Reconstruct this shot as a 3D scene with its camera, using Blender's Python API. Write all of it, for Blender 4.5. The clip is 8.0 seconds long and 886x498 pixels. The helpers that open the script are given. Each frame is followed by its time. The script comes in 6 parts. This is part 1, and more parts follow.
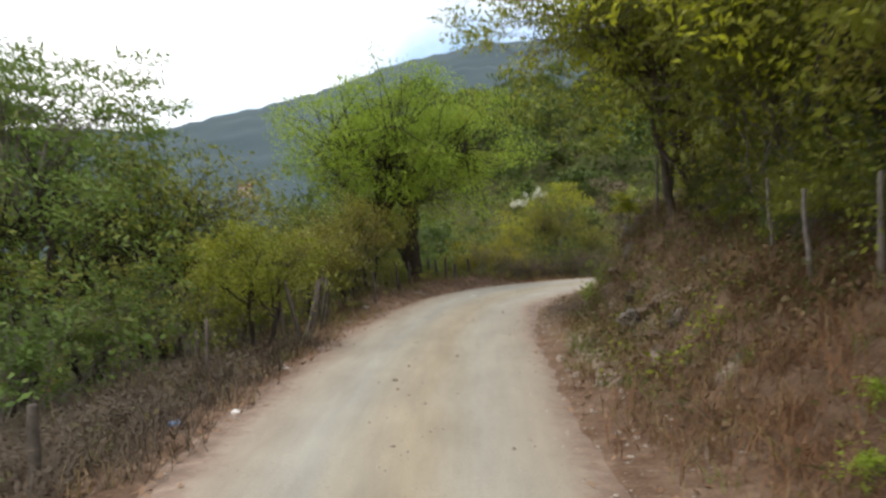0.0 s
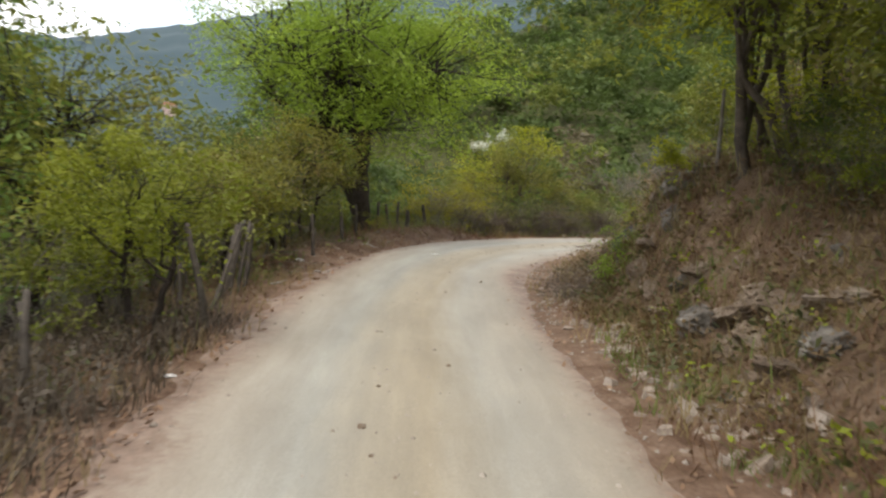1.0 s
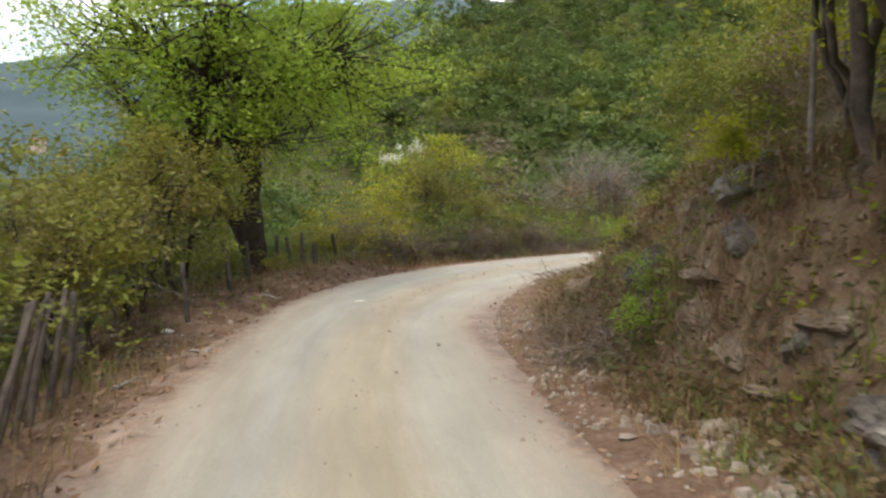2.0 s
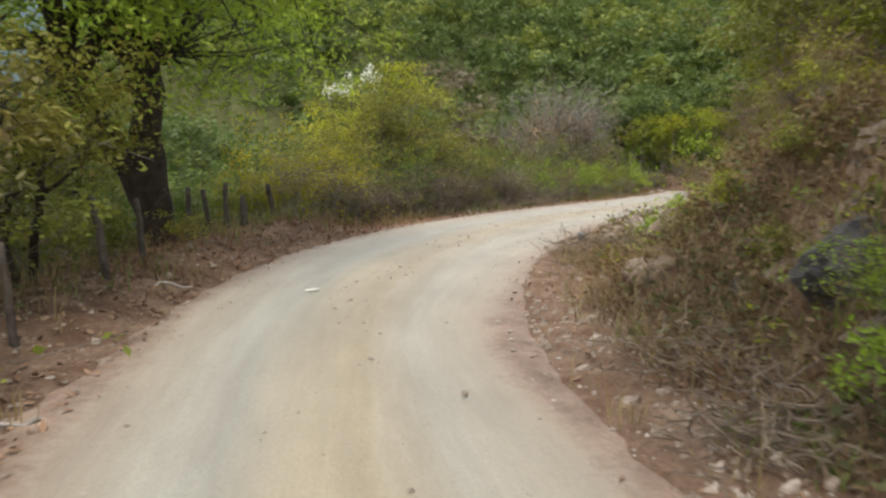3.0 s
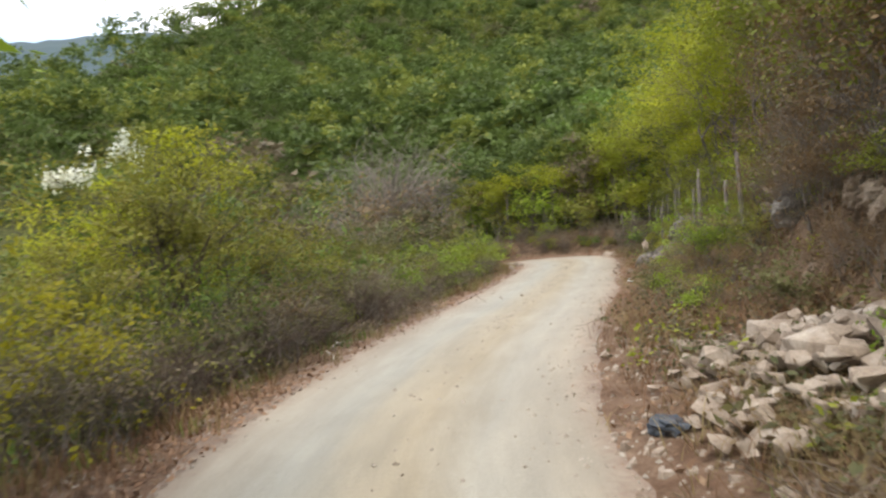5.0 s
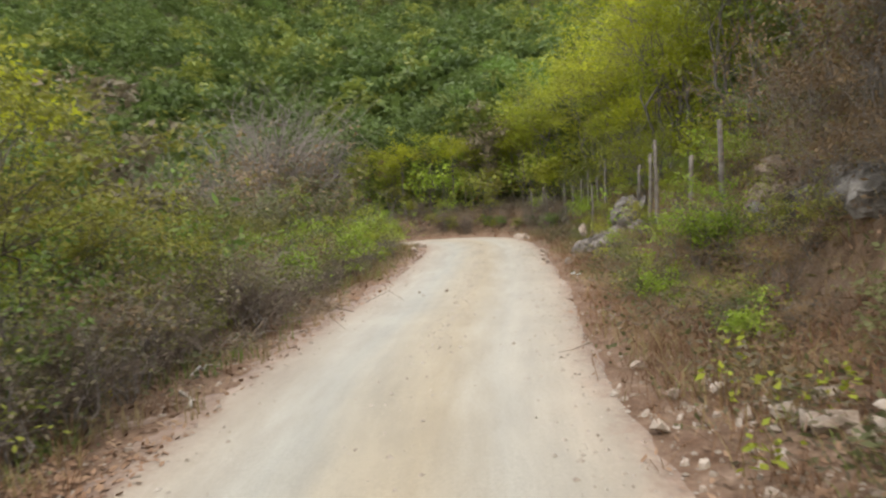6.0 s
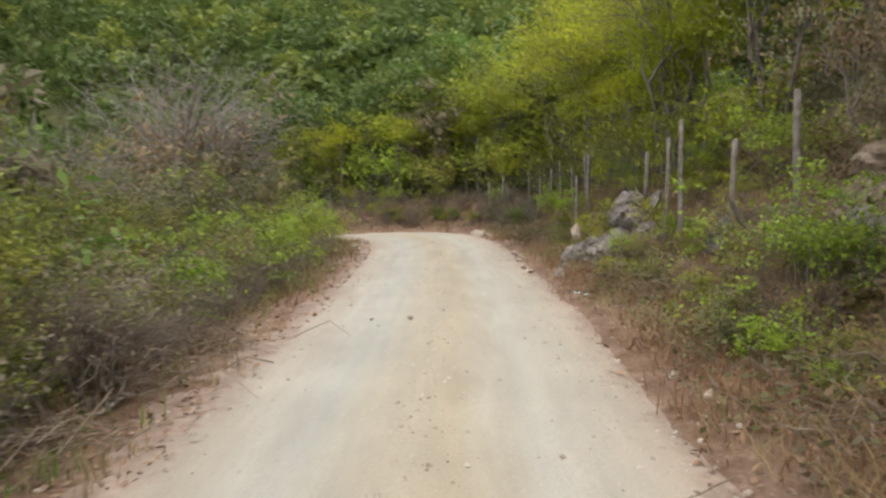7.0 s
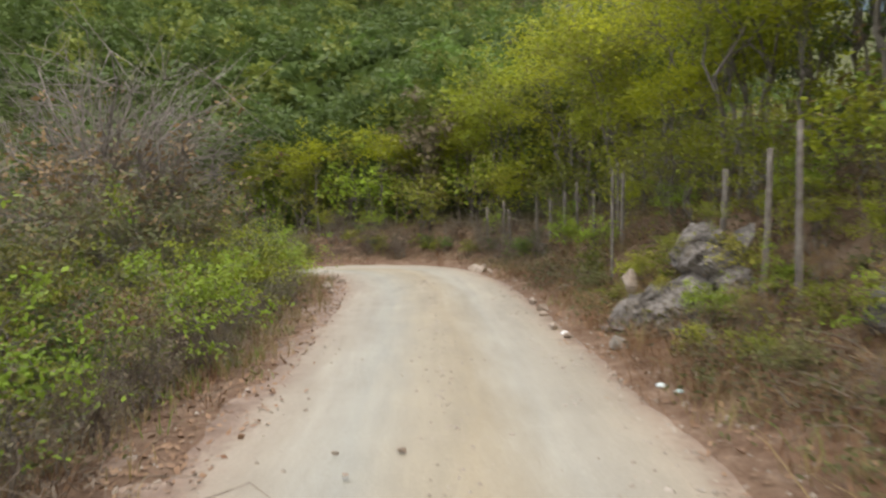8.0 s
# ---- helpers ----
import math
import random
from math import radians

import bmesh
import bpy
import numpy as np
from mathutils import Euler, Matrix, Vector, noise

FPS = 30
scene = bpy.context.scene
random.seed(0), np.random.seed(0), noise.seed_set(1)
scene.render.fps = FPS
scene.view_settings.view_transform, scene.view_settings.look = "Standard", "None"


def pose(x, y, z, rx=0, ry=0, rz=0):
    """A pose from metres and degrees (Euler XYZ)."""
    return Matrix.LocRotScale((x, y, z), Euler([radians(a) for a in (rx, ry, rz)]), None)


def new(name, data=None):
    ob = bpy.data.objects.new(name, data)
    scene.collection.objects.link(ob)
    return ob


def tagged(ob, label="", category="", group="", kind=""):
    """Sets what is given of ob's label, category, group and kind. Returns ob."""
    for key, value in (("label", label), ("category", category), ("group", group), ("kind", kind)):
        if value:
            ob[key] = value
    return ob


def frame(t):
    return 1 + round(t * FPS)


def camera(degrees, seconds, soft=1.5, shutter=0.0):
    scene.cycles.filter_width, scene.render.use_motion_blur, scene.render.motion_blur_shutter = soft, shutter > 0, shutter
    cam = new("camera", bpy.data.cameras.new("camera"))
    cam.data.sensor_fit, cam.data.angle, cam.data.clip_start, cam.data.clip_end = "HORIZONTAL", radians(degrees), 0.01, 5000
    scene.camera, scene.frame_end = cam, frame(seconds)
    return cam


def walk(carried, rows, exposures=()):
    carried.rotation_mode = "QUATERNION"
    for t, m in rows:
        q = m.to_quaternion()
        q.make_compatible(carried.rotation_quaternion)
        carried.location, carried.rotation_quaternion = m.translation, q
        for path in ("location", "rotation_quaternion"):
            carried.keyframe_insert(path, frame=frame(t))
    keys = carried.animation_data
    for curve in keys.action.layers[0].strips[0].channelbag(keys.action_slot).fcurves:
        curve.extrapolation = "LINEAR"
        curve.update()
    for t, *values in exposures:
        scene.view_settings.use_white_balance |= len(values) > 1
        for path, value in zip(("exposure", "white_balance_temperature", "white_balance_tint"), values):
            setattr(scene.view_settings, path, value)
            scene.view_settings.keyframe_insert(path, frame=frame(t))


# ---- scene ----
cam = camera(57.6, 8.0, soft=2.4, shutter=0.26)
METRES, EYE, TILT, LEAN, TURN = 40.0, 2.05, 0.0, 0.0, 0.0
ROWS = [
    (0.0, 0.0, 0.0, 0.0, -0.0, 0.0, 0.0),
    (0.2, -0.0051, 0.0258, 0.0003, -0.79, -1.9, 0.67),
    (0.5, -0.0118, 0.0646, 0.0007, -2.66, -1.58, -0.73),
    (0.7, -0.0153, 0.0906, 0.0008, -2.56, -2.55, -4.2),
    (0.8, -0.0168, 0.1036, 0.0009, -3.83, -1.92, -3.85),
    (1.0, -0.0192, 0.1296, 0.0011, -5.08, -3.9, -4.84),
    (1.1, -0.0201, 0.1426, 0.0013, -7.12, -3.83, -3.56),
    (1.2, -0.0209, 0.1555, 0.0016, -7.35, -3.36, -2.13),
    (1.3, -0.0215, 0.1684, 0.0019, -8.39, -5.02, -2.0),
    (1.5, -0.022, 0.1943, 0.0024, -9.37, -3.87, -4.26),
    (1.7, -0.0218, 0.2204, 0.0026, -10.59, -2.01, -2.88),
    (2.8, -0.0135, 0.3634, 0.003, -16.1, -4.63, -0.71),
    (3.0, -0.011, 0.3884, 0.0032, -17.13, -6.07, -1.44),
    (3.2, -0.0083, 0.4129, 0.0038, -17.04, -6.5, -0.91),
    (3.5, -0.0033, 0.4487, 0.0055, -18.84, -6.69, 0.38),
    (3.8, 0.0034, 0.4839, 0.0081, -17.41, -4.56, 0.13),
    (3.9, 0.0059, 0.4956, 0.0089, -17.5, -3.9, 0.17),
    (4.0, 0.0086, 0.5072, 0.0097, -20.48, -3.38, 2.98),
    (4.2, 0.0143, 0.5305, 0.0109, -25.03, -2.06, 5.02),
    (4.5, 0.0241, 0.5651, 0.0123, -26.52, -3.43, 3.91),
    (4.7, 0.0319, 0.5878, 0.0132, -27.04, -1.73, 4.12),
    (5.0, 0.0449, 0.6214, 0.0144, -31.77, -0.93, 5.8),
    (5.2, 0.0542, 0.6436, 0.0151, -33.27, -0.87, 5.23),
    (6.3, 0.1161, 0.7617, 0.0171, -41.85, -4.5, 3.35),
    (6.5, 0.13, 0.7821, 0.0173, -41.78, -4.74, 2.51),
    (6.7, 0.1448, 0.8021, 0.0175, -41.31, -3.82, 0.81),
    (7.0, 0.1682, 0.8313, 0.0178, -45.01, -4.5, 2.13),
    (7.3, 0.1922, 0.8599, 0.0185, -47.1, -6.14, 2.6),
    (7.5, 0.2086, 0.8786, 0.0192, -46.4, -4.33, 1.71),
    (7.8, 0.2339, 0.906, 0.0203, -47.8, -3.72, 2.05),
    (8.0, 0.2511, 0.9241, 0.0211, -46.26, -3.01, 2.03),
]
walk(cam, [(t, pose(0, 0, EYE, TILT, LEAN, TURN) @ pose(METRES * x, METRES * y, METRES * z, 90 + pitch, roll, yaw)) for t, x, y, z, yaw, pitch, roll in ROWS],
     [(0.0, 0.76), (1.0, 0.97), (1.7, 1.07), (3.0, 1.18), (3.5, 1.12), (4.0, 1.03), (4.5, 1.17), (5.0, 1.25), (6.5, 1.23), (8.0, 1.12)])

# ---- world and light ----
world = bpy.data.worlds.new("sky")
scene.world = world
world.use_nodes = True
wn, wl = world.node_tree.nodes, world.node_tree.links
SUN_EL, SUN_AZ = radians(58), radians(-150)
sky = wn.new("ShaderNodeTexSky")
sky.sky_type, sky.sun_disc, sky.sun_elevation, sky.sun_rotation = "NISHITA", False, SUN_EL, SUN_AZ
bg = wn["Background"]
bg.inputs["Strength"].default_value = 0.15
wc, wm, wr, wx = (wn.new(k) for k in ("ShaderNodeTexCoord", "ShaderNodeTexNoise", "ShaderNodeValToRGB", "ShaderNodeMix"))
wx.data_type = "RGBA"
wm.inputs["Scale"].default_value, wm.inputs["Detail"].default_value = 2.2, 6
wr.color_ramp.elements[0].position, wr.color_ramp.elements[1].position = 0.36, 0.56
wl.new(wc.outputs["Generated"], wm.inputs["Vector"])
wl.new(wm.outputs["Fac"], wr.inputs["Fac"])
wl.new(wr.outputs["Color"], wx.inputs["Factor"])
wl.new(sky.outputs["Color"], wx.inputs["A"])
wx.inputs["B"].default_value = (7.75, 7.65, 7.75, 1)
wl.new(wx.outputs["Result"], bg.inputs["Color"])
sun = new("sun", bpy.data.lights.new("sun", "SUN"))
sun.data.energy, sun.data.angle, sun.data.color = 1.0, radians(16), (1.0, 0.91, 0.80)
sun.rotation_euler = (math.pi / 2 - SUN_EL, 0, math.pi - SUN_AZ)


# ---- materials ----
def nodes_of(name):
    m = bpy.data.materials.new(name)
    m.use_nodes = True
    nt = m.node_tree
    return m, nt, nt.nodes, nt.links, nt.nodes["Principled BSDF"]


def ramp(nt, source, stops):
    r = nt.nodes.new("ShaderNodeValToRGB")
    while len(r.color_ramp.elements) < len(stops):
        r.color_ramp.elements.new(0.5)
    for e, (p, c) in zip(r.color_ramp.elements, stops):
        e.position, e.color = p, (*c, 1) if len(c) == 3 else c
    nt.links.new(source, r.inputs["Fac"])
    return r.outputs["Color"]


def noise_tex(nt, scale, detail=4.0, rough=0.55, coords=None):
    n = nt.nodes.new("ShaderNodeTexNoise")
    n.inputs["Scale"].default_value, n.inputs["Detail"].default_value, n.inputs["Roughness"].default_value = scale, detail, rough
    if coords is None:
        g = nt.nodes.new("ShaderNodeNewGeometry")
        coords = g.outputs["Position"]
    nt.links.new(coords, n.inputs["Vector"])
    return n.outputs["Fac"]


def mixed(nt, fac, a, b, mode="MIX"):
    x = nt.nodes.new("ShaderNodeMix")
    x.data_type, x.blend_type = "RGBA", mode
    for sock, val in (("Factor", fac), ("A", a), ("B", b)):
        if isinstance(val, (int, float)):
            x.inputs[sock].default_value = val
        elif isinstance(val, tuple):
            x.inputs[sock].default_value = (*val, 1)
        else:
            nt.links.new(val, x.inputs[sock])
    return x.outputs["Result"]


def bumped(nt, bsdf, height, strength, distance):
    b = nt.nodes.new("ShaderNodeBump")
    b.inputs["Strength"].default_value, b.inputs["Distance"].default_value = strength, distance
    nt.links.new(height, b.inputs["Height"])
    nt.links.new(b.outputs["Normal"], bsdf.inputs["Normal"])


def leaf_material(name, dark, mid, light, glow=0.4, rough=0.6, dry=0.0):
    """A leaf that lets part of the light through; tone varies leaf by leaf, plant by plant and clump by clump."""
    m, nt, n, l, p = nodes_of(name)
    geo, info = n.new("ShaderNodeNewGeometry"), n.new("ShaderNodeObjectInfo")
    low, high = (tuple(0.5 * (a + b) for a, b in zip(e, mid)) for e in (dark, light))
    c = ramp(nt, geo.outputs["Random Per Island"], [(0.0, low), (0.5, mid), (1.0, high)])
    c = mixed(nt, ramp(nt, noise_tex(nt, 0.9, 3), [(0.35, (0, 0, 0)), (0.68, (1, 1, 1))]), c, tuple(0.5 * (a + b) for a, b in zip(mid, light)))
    if dry:
        patch = ramp(nt, noise_tex(nt, 0.7, 4, 0.6), [(0.5, (0, 0, 0)), (0.66, (dry, dry, dry))])
        c = mixed(nt, patch, c, ramp(nt, geo.outputs["Random Per Island"], [(0.0, (0.11, 0.075, 0.035)), (0.6, (0.24, 0.175, 0.075)), (1.0, (0.40, 0.33, 0.13))]))
    c = mixed(nt, 0.6, c, ramp(nt, noise_tex(nt, 0.17, 2), [(0.35, (0.62, 0.68, 0.58)), (0.65, (1.18, 1.12, 0.95))]), "MULTIPLY")
    hue = n.new("ShaderNodeHueSaturation")
    mp = n.new("ShaderNodeMapRange")
    mp.inputs["To Min"].default_value, mp.inputs["To Max"].default_value = 0.75, 1.25
    l.new(info.outputs["Random"], mp.inputs["Value"])
    l.new(mp.outputs["Result"], hue.inputs["Value"])
    l.new(c, hue.inputs["Color"])
    l.new(hue.outputs["Color"], p.inputs["Base Color"])
    p.inputs["Roughness"].default_value = rough
    p.inputs["Specular IOR Level"].default_value = 0.25
    t = n.new("ShaderNodeBsdfTranslucent")
    l.new(hue.outputs["Color"], t.inputs["Color"])
    s = n.new("ShaderNodeMixShader")
    s.inputs["Fac"].default_value = glow
    l.new(p.outputs["BSDF"], s.inputs[1])
    l.new(t.outputs["BSDF"], s.inputs[2])
    l.new(s.outputs["Shader"], n["Material Output"].inputs["Surface"])
    return m


def grained(name, stops, scale, rough=0.85, bump=0.5, dist=0.02, fine=None):
    """A rough natural surface: a coarse tone, a finer grain over it, and relief."""
    m, nt, n, l, p = nodes_of(name)
    coarse, grain = noise_tex(nt, scale, 6, 0.6), noise_tex(nt, fine or scale * 9, 5, 0.65)
    c = ramp(nt, coarse, stops)
    c = mixed(nt, 0.55, c, ramp(nt, grain, [(0.3, (0.35, 0.35, 0.35)), (0.7, (1.0, 1.0, 1.0))]), "MULTIPLY")
    l.new(c, p.inputs["Base Color"])
    p.inputs["Roughness"].default_value = rough
    p.inputs["Specular IOR Level"].default_value = 0.2
    bumped(nt, p, mixed(nt, 0.5, coarse, grain), bump, dist)
    return m


LEAF_FRESH = leaf_material("leaf fresh green", (0.118, 0.19, 0.016), (0.208, 0.305, 0.027), (0.32, 0.42, 0.06), dry=0.25)
LEAF_PLUME = leaf_material("leaf feathery green", (0.118, 0.19, 0.018), (0.21, 0.305, 0.03), (0.32, 0.42, 0.06), 0.42, dry=0.2)
LEAF_GOLD = leaf_material("leaf golden", (0.185, 0.178, 0.011), (0.3, 0.278, 0.019), (0.39, 0.352, 0.034), 0.52, dry=0.15)
LEAF_OLIVE = leaf_material("leaf olive", (0.1, 0.122, 0.017), (0.178, 0.205, 0.03), (0.275, 0.295, 0.055), dry=0.45)
LEAF_TAWNY = leaf_material("leaf tawny olive", (0.12, 0.125, 0.018), (0.2, 0.2, 0.03), (0.265, 0.255, 0.048), dry=0.5)
LEAF_YELLOW = leaf_material("leaf yellow green", (0.19, 0.222, 0.012), (0.335, 0.368, 0.022), (0.5, 0.51, 0.05), 0.58, dry=0.35)
LEAF_LIME = leaf_material("leaf lime", (0.132, 0.165, 0.012), (0.24, 0.278, 0.022), (0.375, 0.4, 0.045), dry=0.5)
LEAF_DARK = leaf_material("leaf dark green", (0.055, 0.098, 0.02), (0.1, 0.16, 0.032), (0.165, 0.235, 0.055), dry=0.25)
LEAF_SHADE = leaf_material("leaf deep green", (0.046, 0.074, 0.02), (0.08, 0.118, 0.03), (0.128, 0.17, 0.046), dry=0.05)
LEAF_WOOD = leaf_material("leaf hillside", (0.08, 0.1, 0.019), (0.134, 0.16, 0.03), (0.2, 0.225, 0.05), dry=0.15)
LEAF_DUST = leaf_material("leaf dusty brown", (0.085, 0.07, 0.042), (0.145, 0.118, 0.074), (0.215, 0.178, 0.12), 0.35)
LEAF_GREY = leaf_material("leaf grey green", (0.075, 0.085, 0.034), (0.132, 0.14, 0.058), (0.21, 0.21, 0.1), dry=0.8)
LEAF_BROWN = leaf_material("leaf withered brown", (0.105, 0.064, 0.031), (0.185, 0.117, 0.058), (0.28, 0.193, 0.102), 0.2)
PETAL = leaf_material("petal white", (0.7, 0.7, 0.62), (0.82, 0.82, 0.76), (0.9, 0.9, 0.86), 0.3)
STRAW = leaf_material("dry grass", (0.13, 0.09, 0.04), (0.26, 0.19, 0.088), (0.42, 0.335, 0.18), 0.3)
RUST = leaf_material("dry red-brown grass", (0.10, 0.05, 0.028), (0.19, 0.10, 0.055), (0.31, 0.19, 0.11), 0.25)
GRASS = leaf_material("green grass", (0.09, 0.13, 0.03), (0.15, 0.20, 0.04), (0.24, 0.28, 0.08), 0.3)
DEAD = leaf_material("dead grey-brown stalks", (0.038, 0.028, 0.02), (0.075, 0.056, 0.04), (0.145, 0.112, 0.083), 0.2)
LITTER = leaf_material("fallen leaves", (0.09, 0.044, 0.026), (0.21, 0.117, 0.073), (0.41, 0.288, 0.2), 0.05, 0.8)
BARK_DARK = grained("bark dark", [(0.3, (0.018, 0.014, 0.010)), (0.7, (0.065, 0.05, 0.038))], 6, 0.9, 0.9, 0.03)
BARK_BROWN = grained("bark brown", [(0.3, (0.055, 0.042, 0.032)), (0.7, (0.16, 0.13, 0.10))], 6, 0.9, 0.9, 0.03)
BARK_GREY = grained("bark grey", [(0.3, (0.10, 0.085, 0.065)), (0.7, (0.26, 0.23, 0.19))], 5, 0.9, 0.7, 0.02)
BARK_ASH = grained("bark ash grey", [(0.3, (0.135, 0.115, 0.095)), (0.7, (0.31, 0.27, 0.23))], 5, 0.9, 0.5, 0.01)
BARK_TWIG = grained("bark dry twig", [(0.3, (0.085, 0.062, 0.045)), (0.7, (0.21, 0.165, 0.125))], 5, 0.9, 0.5, 0.01)
BARK_PALE = grained("bark pale", [(0.3, (0.30, 0.27, 0.23)), (0.7, (0.52, 0.48, 0.42))], 5, 0.9, 0.5, 0.01)
WOOD_PALE = grained("bleached post wood", [(0.3, (0.10, 0.084, 0.068)), (0.7, (0.27, 0.24, 0.20))], 7, 0.9, 0.7, 0.01)
WOOD_POST = grained("weathered post wood", [(0.3, (0.05, 0.041, 0.033)), (0.7, (0.15, 0.128, 0.102))], 7, 0.9, 0.7, 0.01)
GRIT = grained("grit", [(0.35, (0.24, 0.195, 0.15)), (0.65, (0.48, 0.43, 0.36))], 6, 0.9, 0.3, 0.01)
ROCK_DARK = grained("rock dark", [(0.3, (0.035, 0.033, 0.033)), (0.55, (0.105, 0.098, 0.092)), (0.8, (0.26, 0.235, 0.205))], 2.4, 0.8, 1.0, 0.06)
TAN_ROCK = grained("rock tan", [(0.3, (0.11, 0.078, 0.052)), (0.52, (0.23, 0.172, 0.12)), (0.75, (0.42, 0.35, 0.27))], 2.6, 0.9, 1.0, 0.06)
STONE = grained("stone pale limestone", [(0.3, (0.22, 0.165, 0.12)), (0.5, (0.37, 0.30, 0.235)), (0.72, (0.52, 0.455, 0.38))], 3, 0.85, 0.8, 0.03)
ROCK_PALE = grained("rock mottled grey limestone", [(0.32, (0.055, 0.047, 0.04)), (0.45, (0.165, 0.145, 0.125)), (0.55, (0.275, 0.248, 0.22)), (0.66, (0.18, 0.148, 0.112)), (0.78, (0.38, 0.345, 0.3))], 5.5, 0.9, 1.0, 0.05, 30)
ROCK = grained("rock weathered grey", [(0.3, (0.06, 0.052, 0.042)), (0.5, (0.165, 0.145, 0.12)), (0.7, (0.37, 0.335, 0.285))], 2.4, 0.9, 1.0, 0.06)


# ---- the lie of the land ----
def glide(points, step=0.5):
    """A smooth line through the points, sampled evenly."""
    p = np.array(points, float)
    out = []
    for i in range(1, len(p) - 2):
        a, b, c, d = p[i - 1:i + 3]
        k = max(2, int(np.linalg.norm(c - b) / step))
        t = np.linspace(0, 1, k, endpoint=False)[:, None]
        out.append(0.5 * (2 * b + (c - a) * t + (2 * a - 5 * b + 4 * c - d) * t * t + (3 * b - a - 3 * c + d) * t ** 3))
    return np.concatenate(out)


# x, y of the road's middle, its height
MIDDLE = glide([(6, -75, -1.2), (4, -55, -0.9), (2.2, -34, -0.6), (0.6, -14, -0.25), (-0.35, 0, 0.0), (-0.45, 6, 0.04), (-0.4, 11, 0.1), (-0.15, 15.5, 0.17),
                (0.2, 19.2, 0.25), (1.2, 24.1, 0.46), (2.7, 27.7, 0.6), (5.2, 31.6, 0.68), (7.5, 34.3, 0.73), (10.5, 37.4, 0.77), (14.6, 41.3, 0.8), (19.7, 46.4, 0.84), (25.2, 52.4, 0.88),
                (28.0, 57.2, 0.84), (27.6, 63, 0.6), (25, 71, -0.3), (20, 82, -1.4), (14, 95, -2.5), (4, 112, -3.0)])
AHEAD = np.gradient(MIDDLE, axis=0)
AHEAD[:, 2] = 0
AHEAD /= np.linalg.norm(AHEAD, axis=1)[:, None]
ALONG = np.concatenate([[0], np.cumsum(np.linalg.norm(np.diff(MIDDLE[:, :2], axis=0), axis=1))])


def smooth(a, b, v):
    t = np.clip((v - a) / (b - a), 0, 1)
    return t * t * (3 - 2 * t)


def waves(x, y, size, seed=0.0, octaves=3):
    """Cheap smooth noise between about -1 and 1."""
    out, amp, total = 0, 1.0, 0
    for k in range(octaves):
        f = 2 ** k / size
        a, b = seed * 1.7 + k * 2.3, seed * 0.9 + k * 4.1
        out = out + amp * (np.sin(x * f * 1.0 + y * f * 0.6 + a) * np.cos(y * f * 1.1 - x * f * 0.4 + b) + 0.6 * np.sin((x * 0.7 - y * 1.3) * f + b * 2))
        total += amp * 1.3
        amp *= 0.55
    return out / total


def by_road(x, y):
    """For places: metres along the road, metres off its middle (right is plus), the road's height there."""
    x, y = np.atleast_1d(np.asarray(x, float)), np.atleast_1d(np.asarray(y, float))
    along, off, height = np.empty(len(x)), np.empty(len(x)), np.empty(len(x))
    for i in range(0, len(x), 20000):
        dx = x[i:i + 20000, None] - MIDDLE[None, :, 0]
        dy = y[i:i + 20000, None] - MIDDLE[None, :, 1]
        d2 = dx * dx + dy * dy
        k = d2.argmin(1)
        r = np.arange(len(k))
        side = dx[r, k] * AHEAD[k, 1] - dy[r, k] * AHEAD[k, 0]
        off[i:i + 20000] = np.sqrt(d2[r, k]) * np.where(side >= 0, 1, -1)
        along[i:i + 20000], height[i:i + 20000] = ALONG[k], MIDDLE[k, 2]
    return along, off, height


START = float(ALONG[np.argmin(np.hypot(MIDDLE[:, 0] + 0.35, MIDDLE[:, 1]))])
# metres from the start: foot of the bank off the middle, its height, its depth
BANK_AT = np.array([-90, -5, 4, 8, 12, 14.5, 17, 19.5, 22, 25, 28, 31, 34, 37, 40, 44, 50, 57, 62, 67, 75, 120])
BANK_FOOT = np.array([2.6, 2.6, 2.6, 2.7, 3.0, 3.35, 3.4, 3.4, 3.3, 3.3, 3.6, 4.6, 5.2, 4.9, 4.3, 3.7, 3.4, 3.2, 3.2, 3.4, 3.4, 2.4])
BANK_HIGH = np.array([1.4, 1.4, 1.4, 1.4, 1.5, 1.85, 2.2, 2.45, 1.95, 1.75, 1.85, 2.4, 3.0, 2.8, 2.0, 1.0, 0.9, 0.8, 0.8, 0.8, 0.9, 0.8])
BANK_DEEP = np.array([3.4, 3.4, 3.4, 3.2, 2.4, 1.8, 1.5, 1.3, 1.4, 1.6, 1.9, 2.4, 2.6, 2.6, 2.4, 2.2, 2.2, 2.4, 2.2, 2.0, 2.0, 2.0])
HALF = 1.9


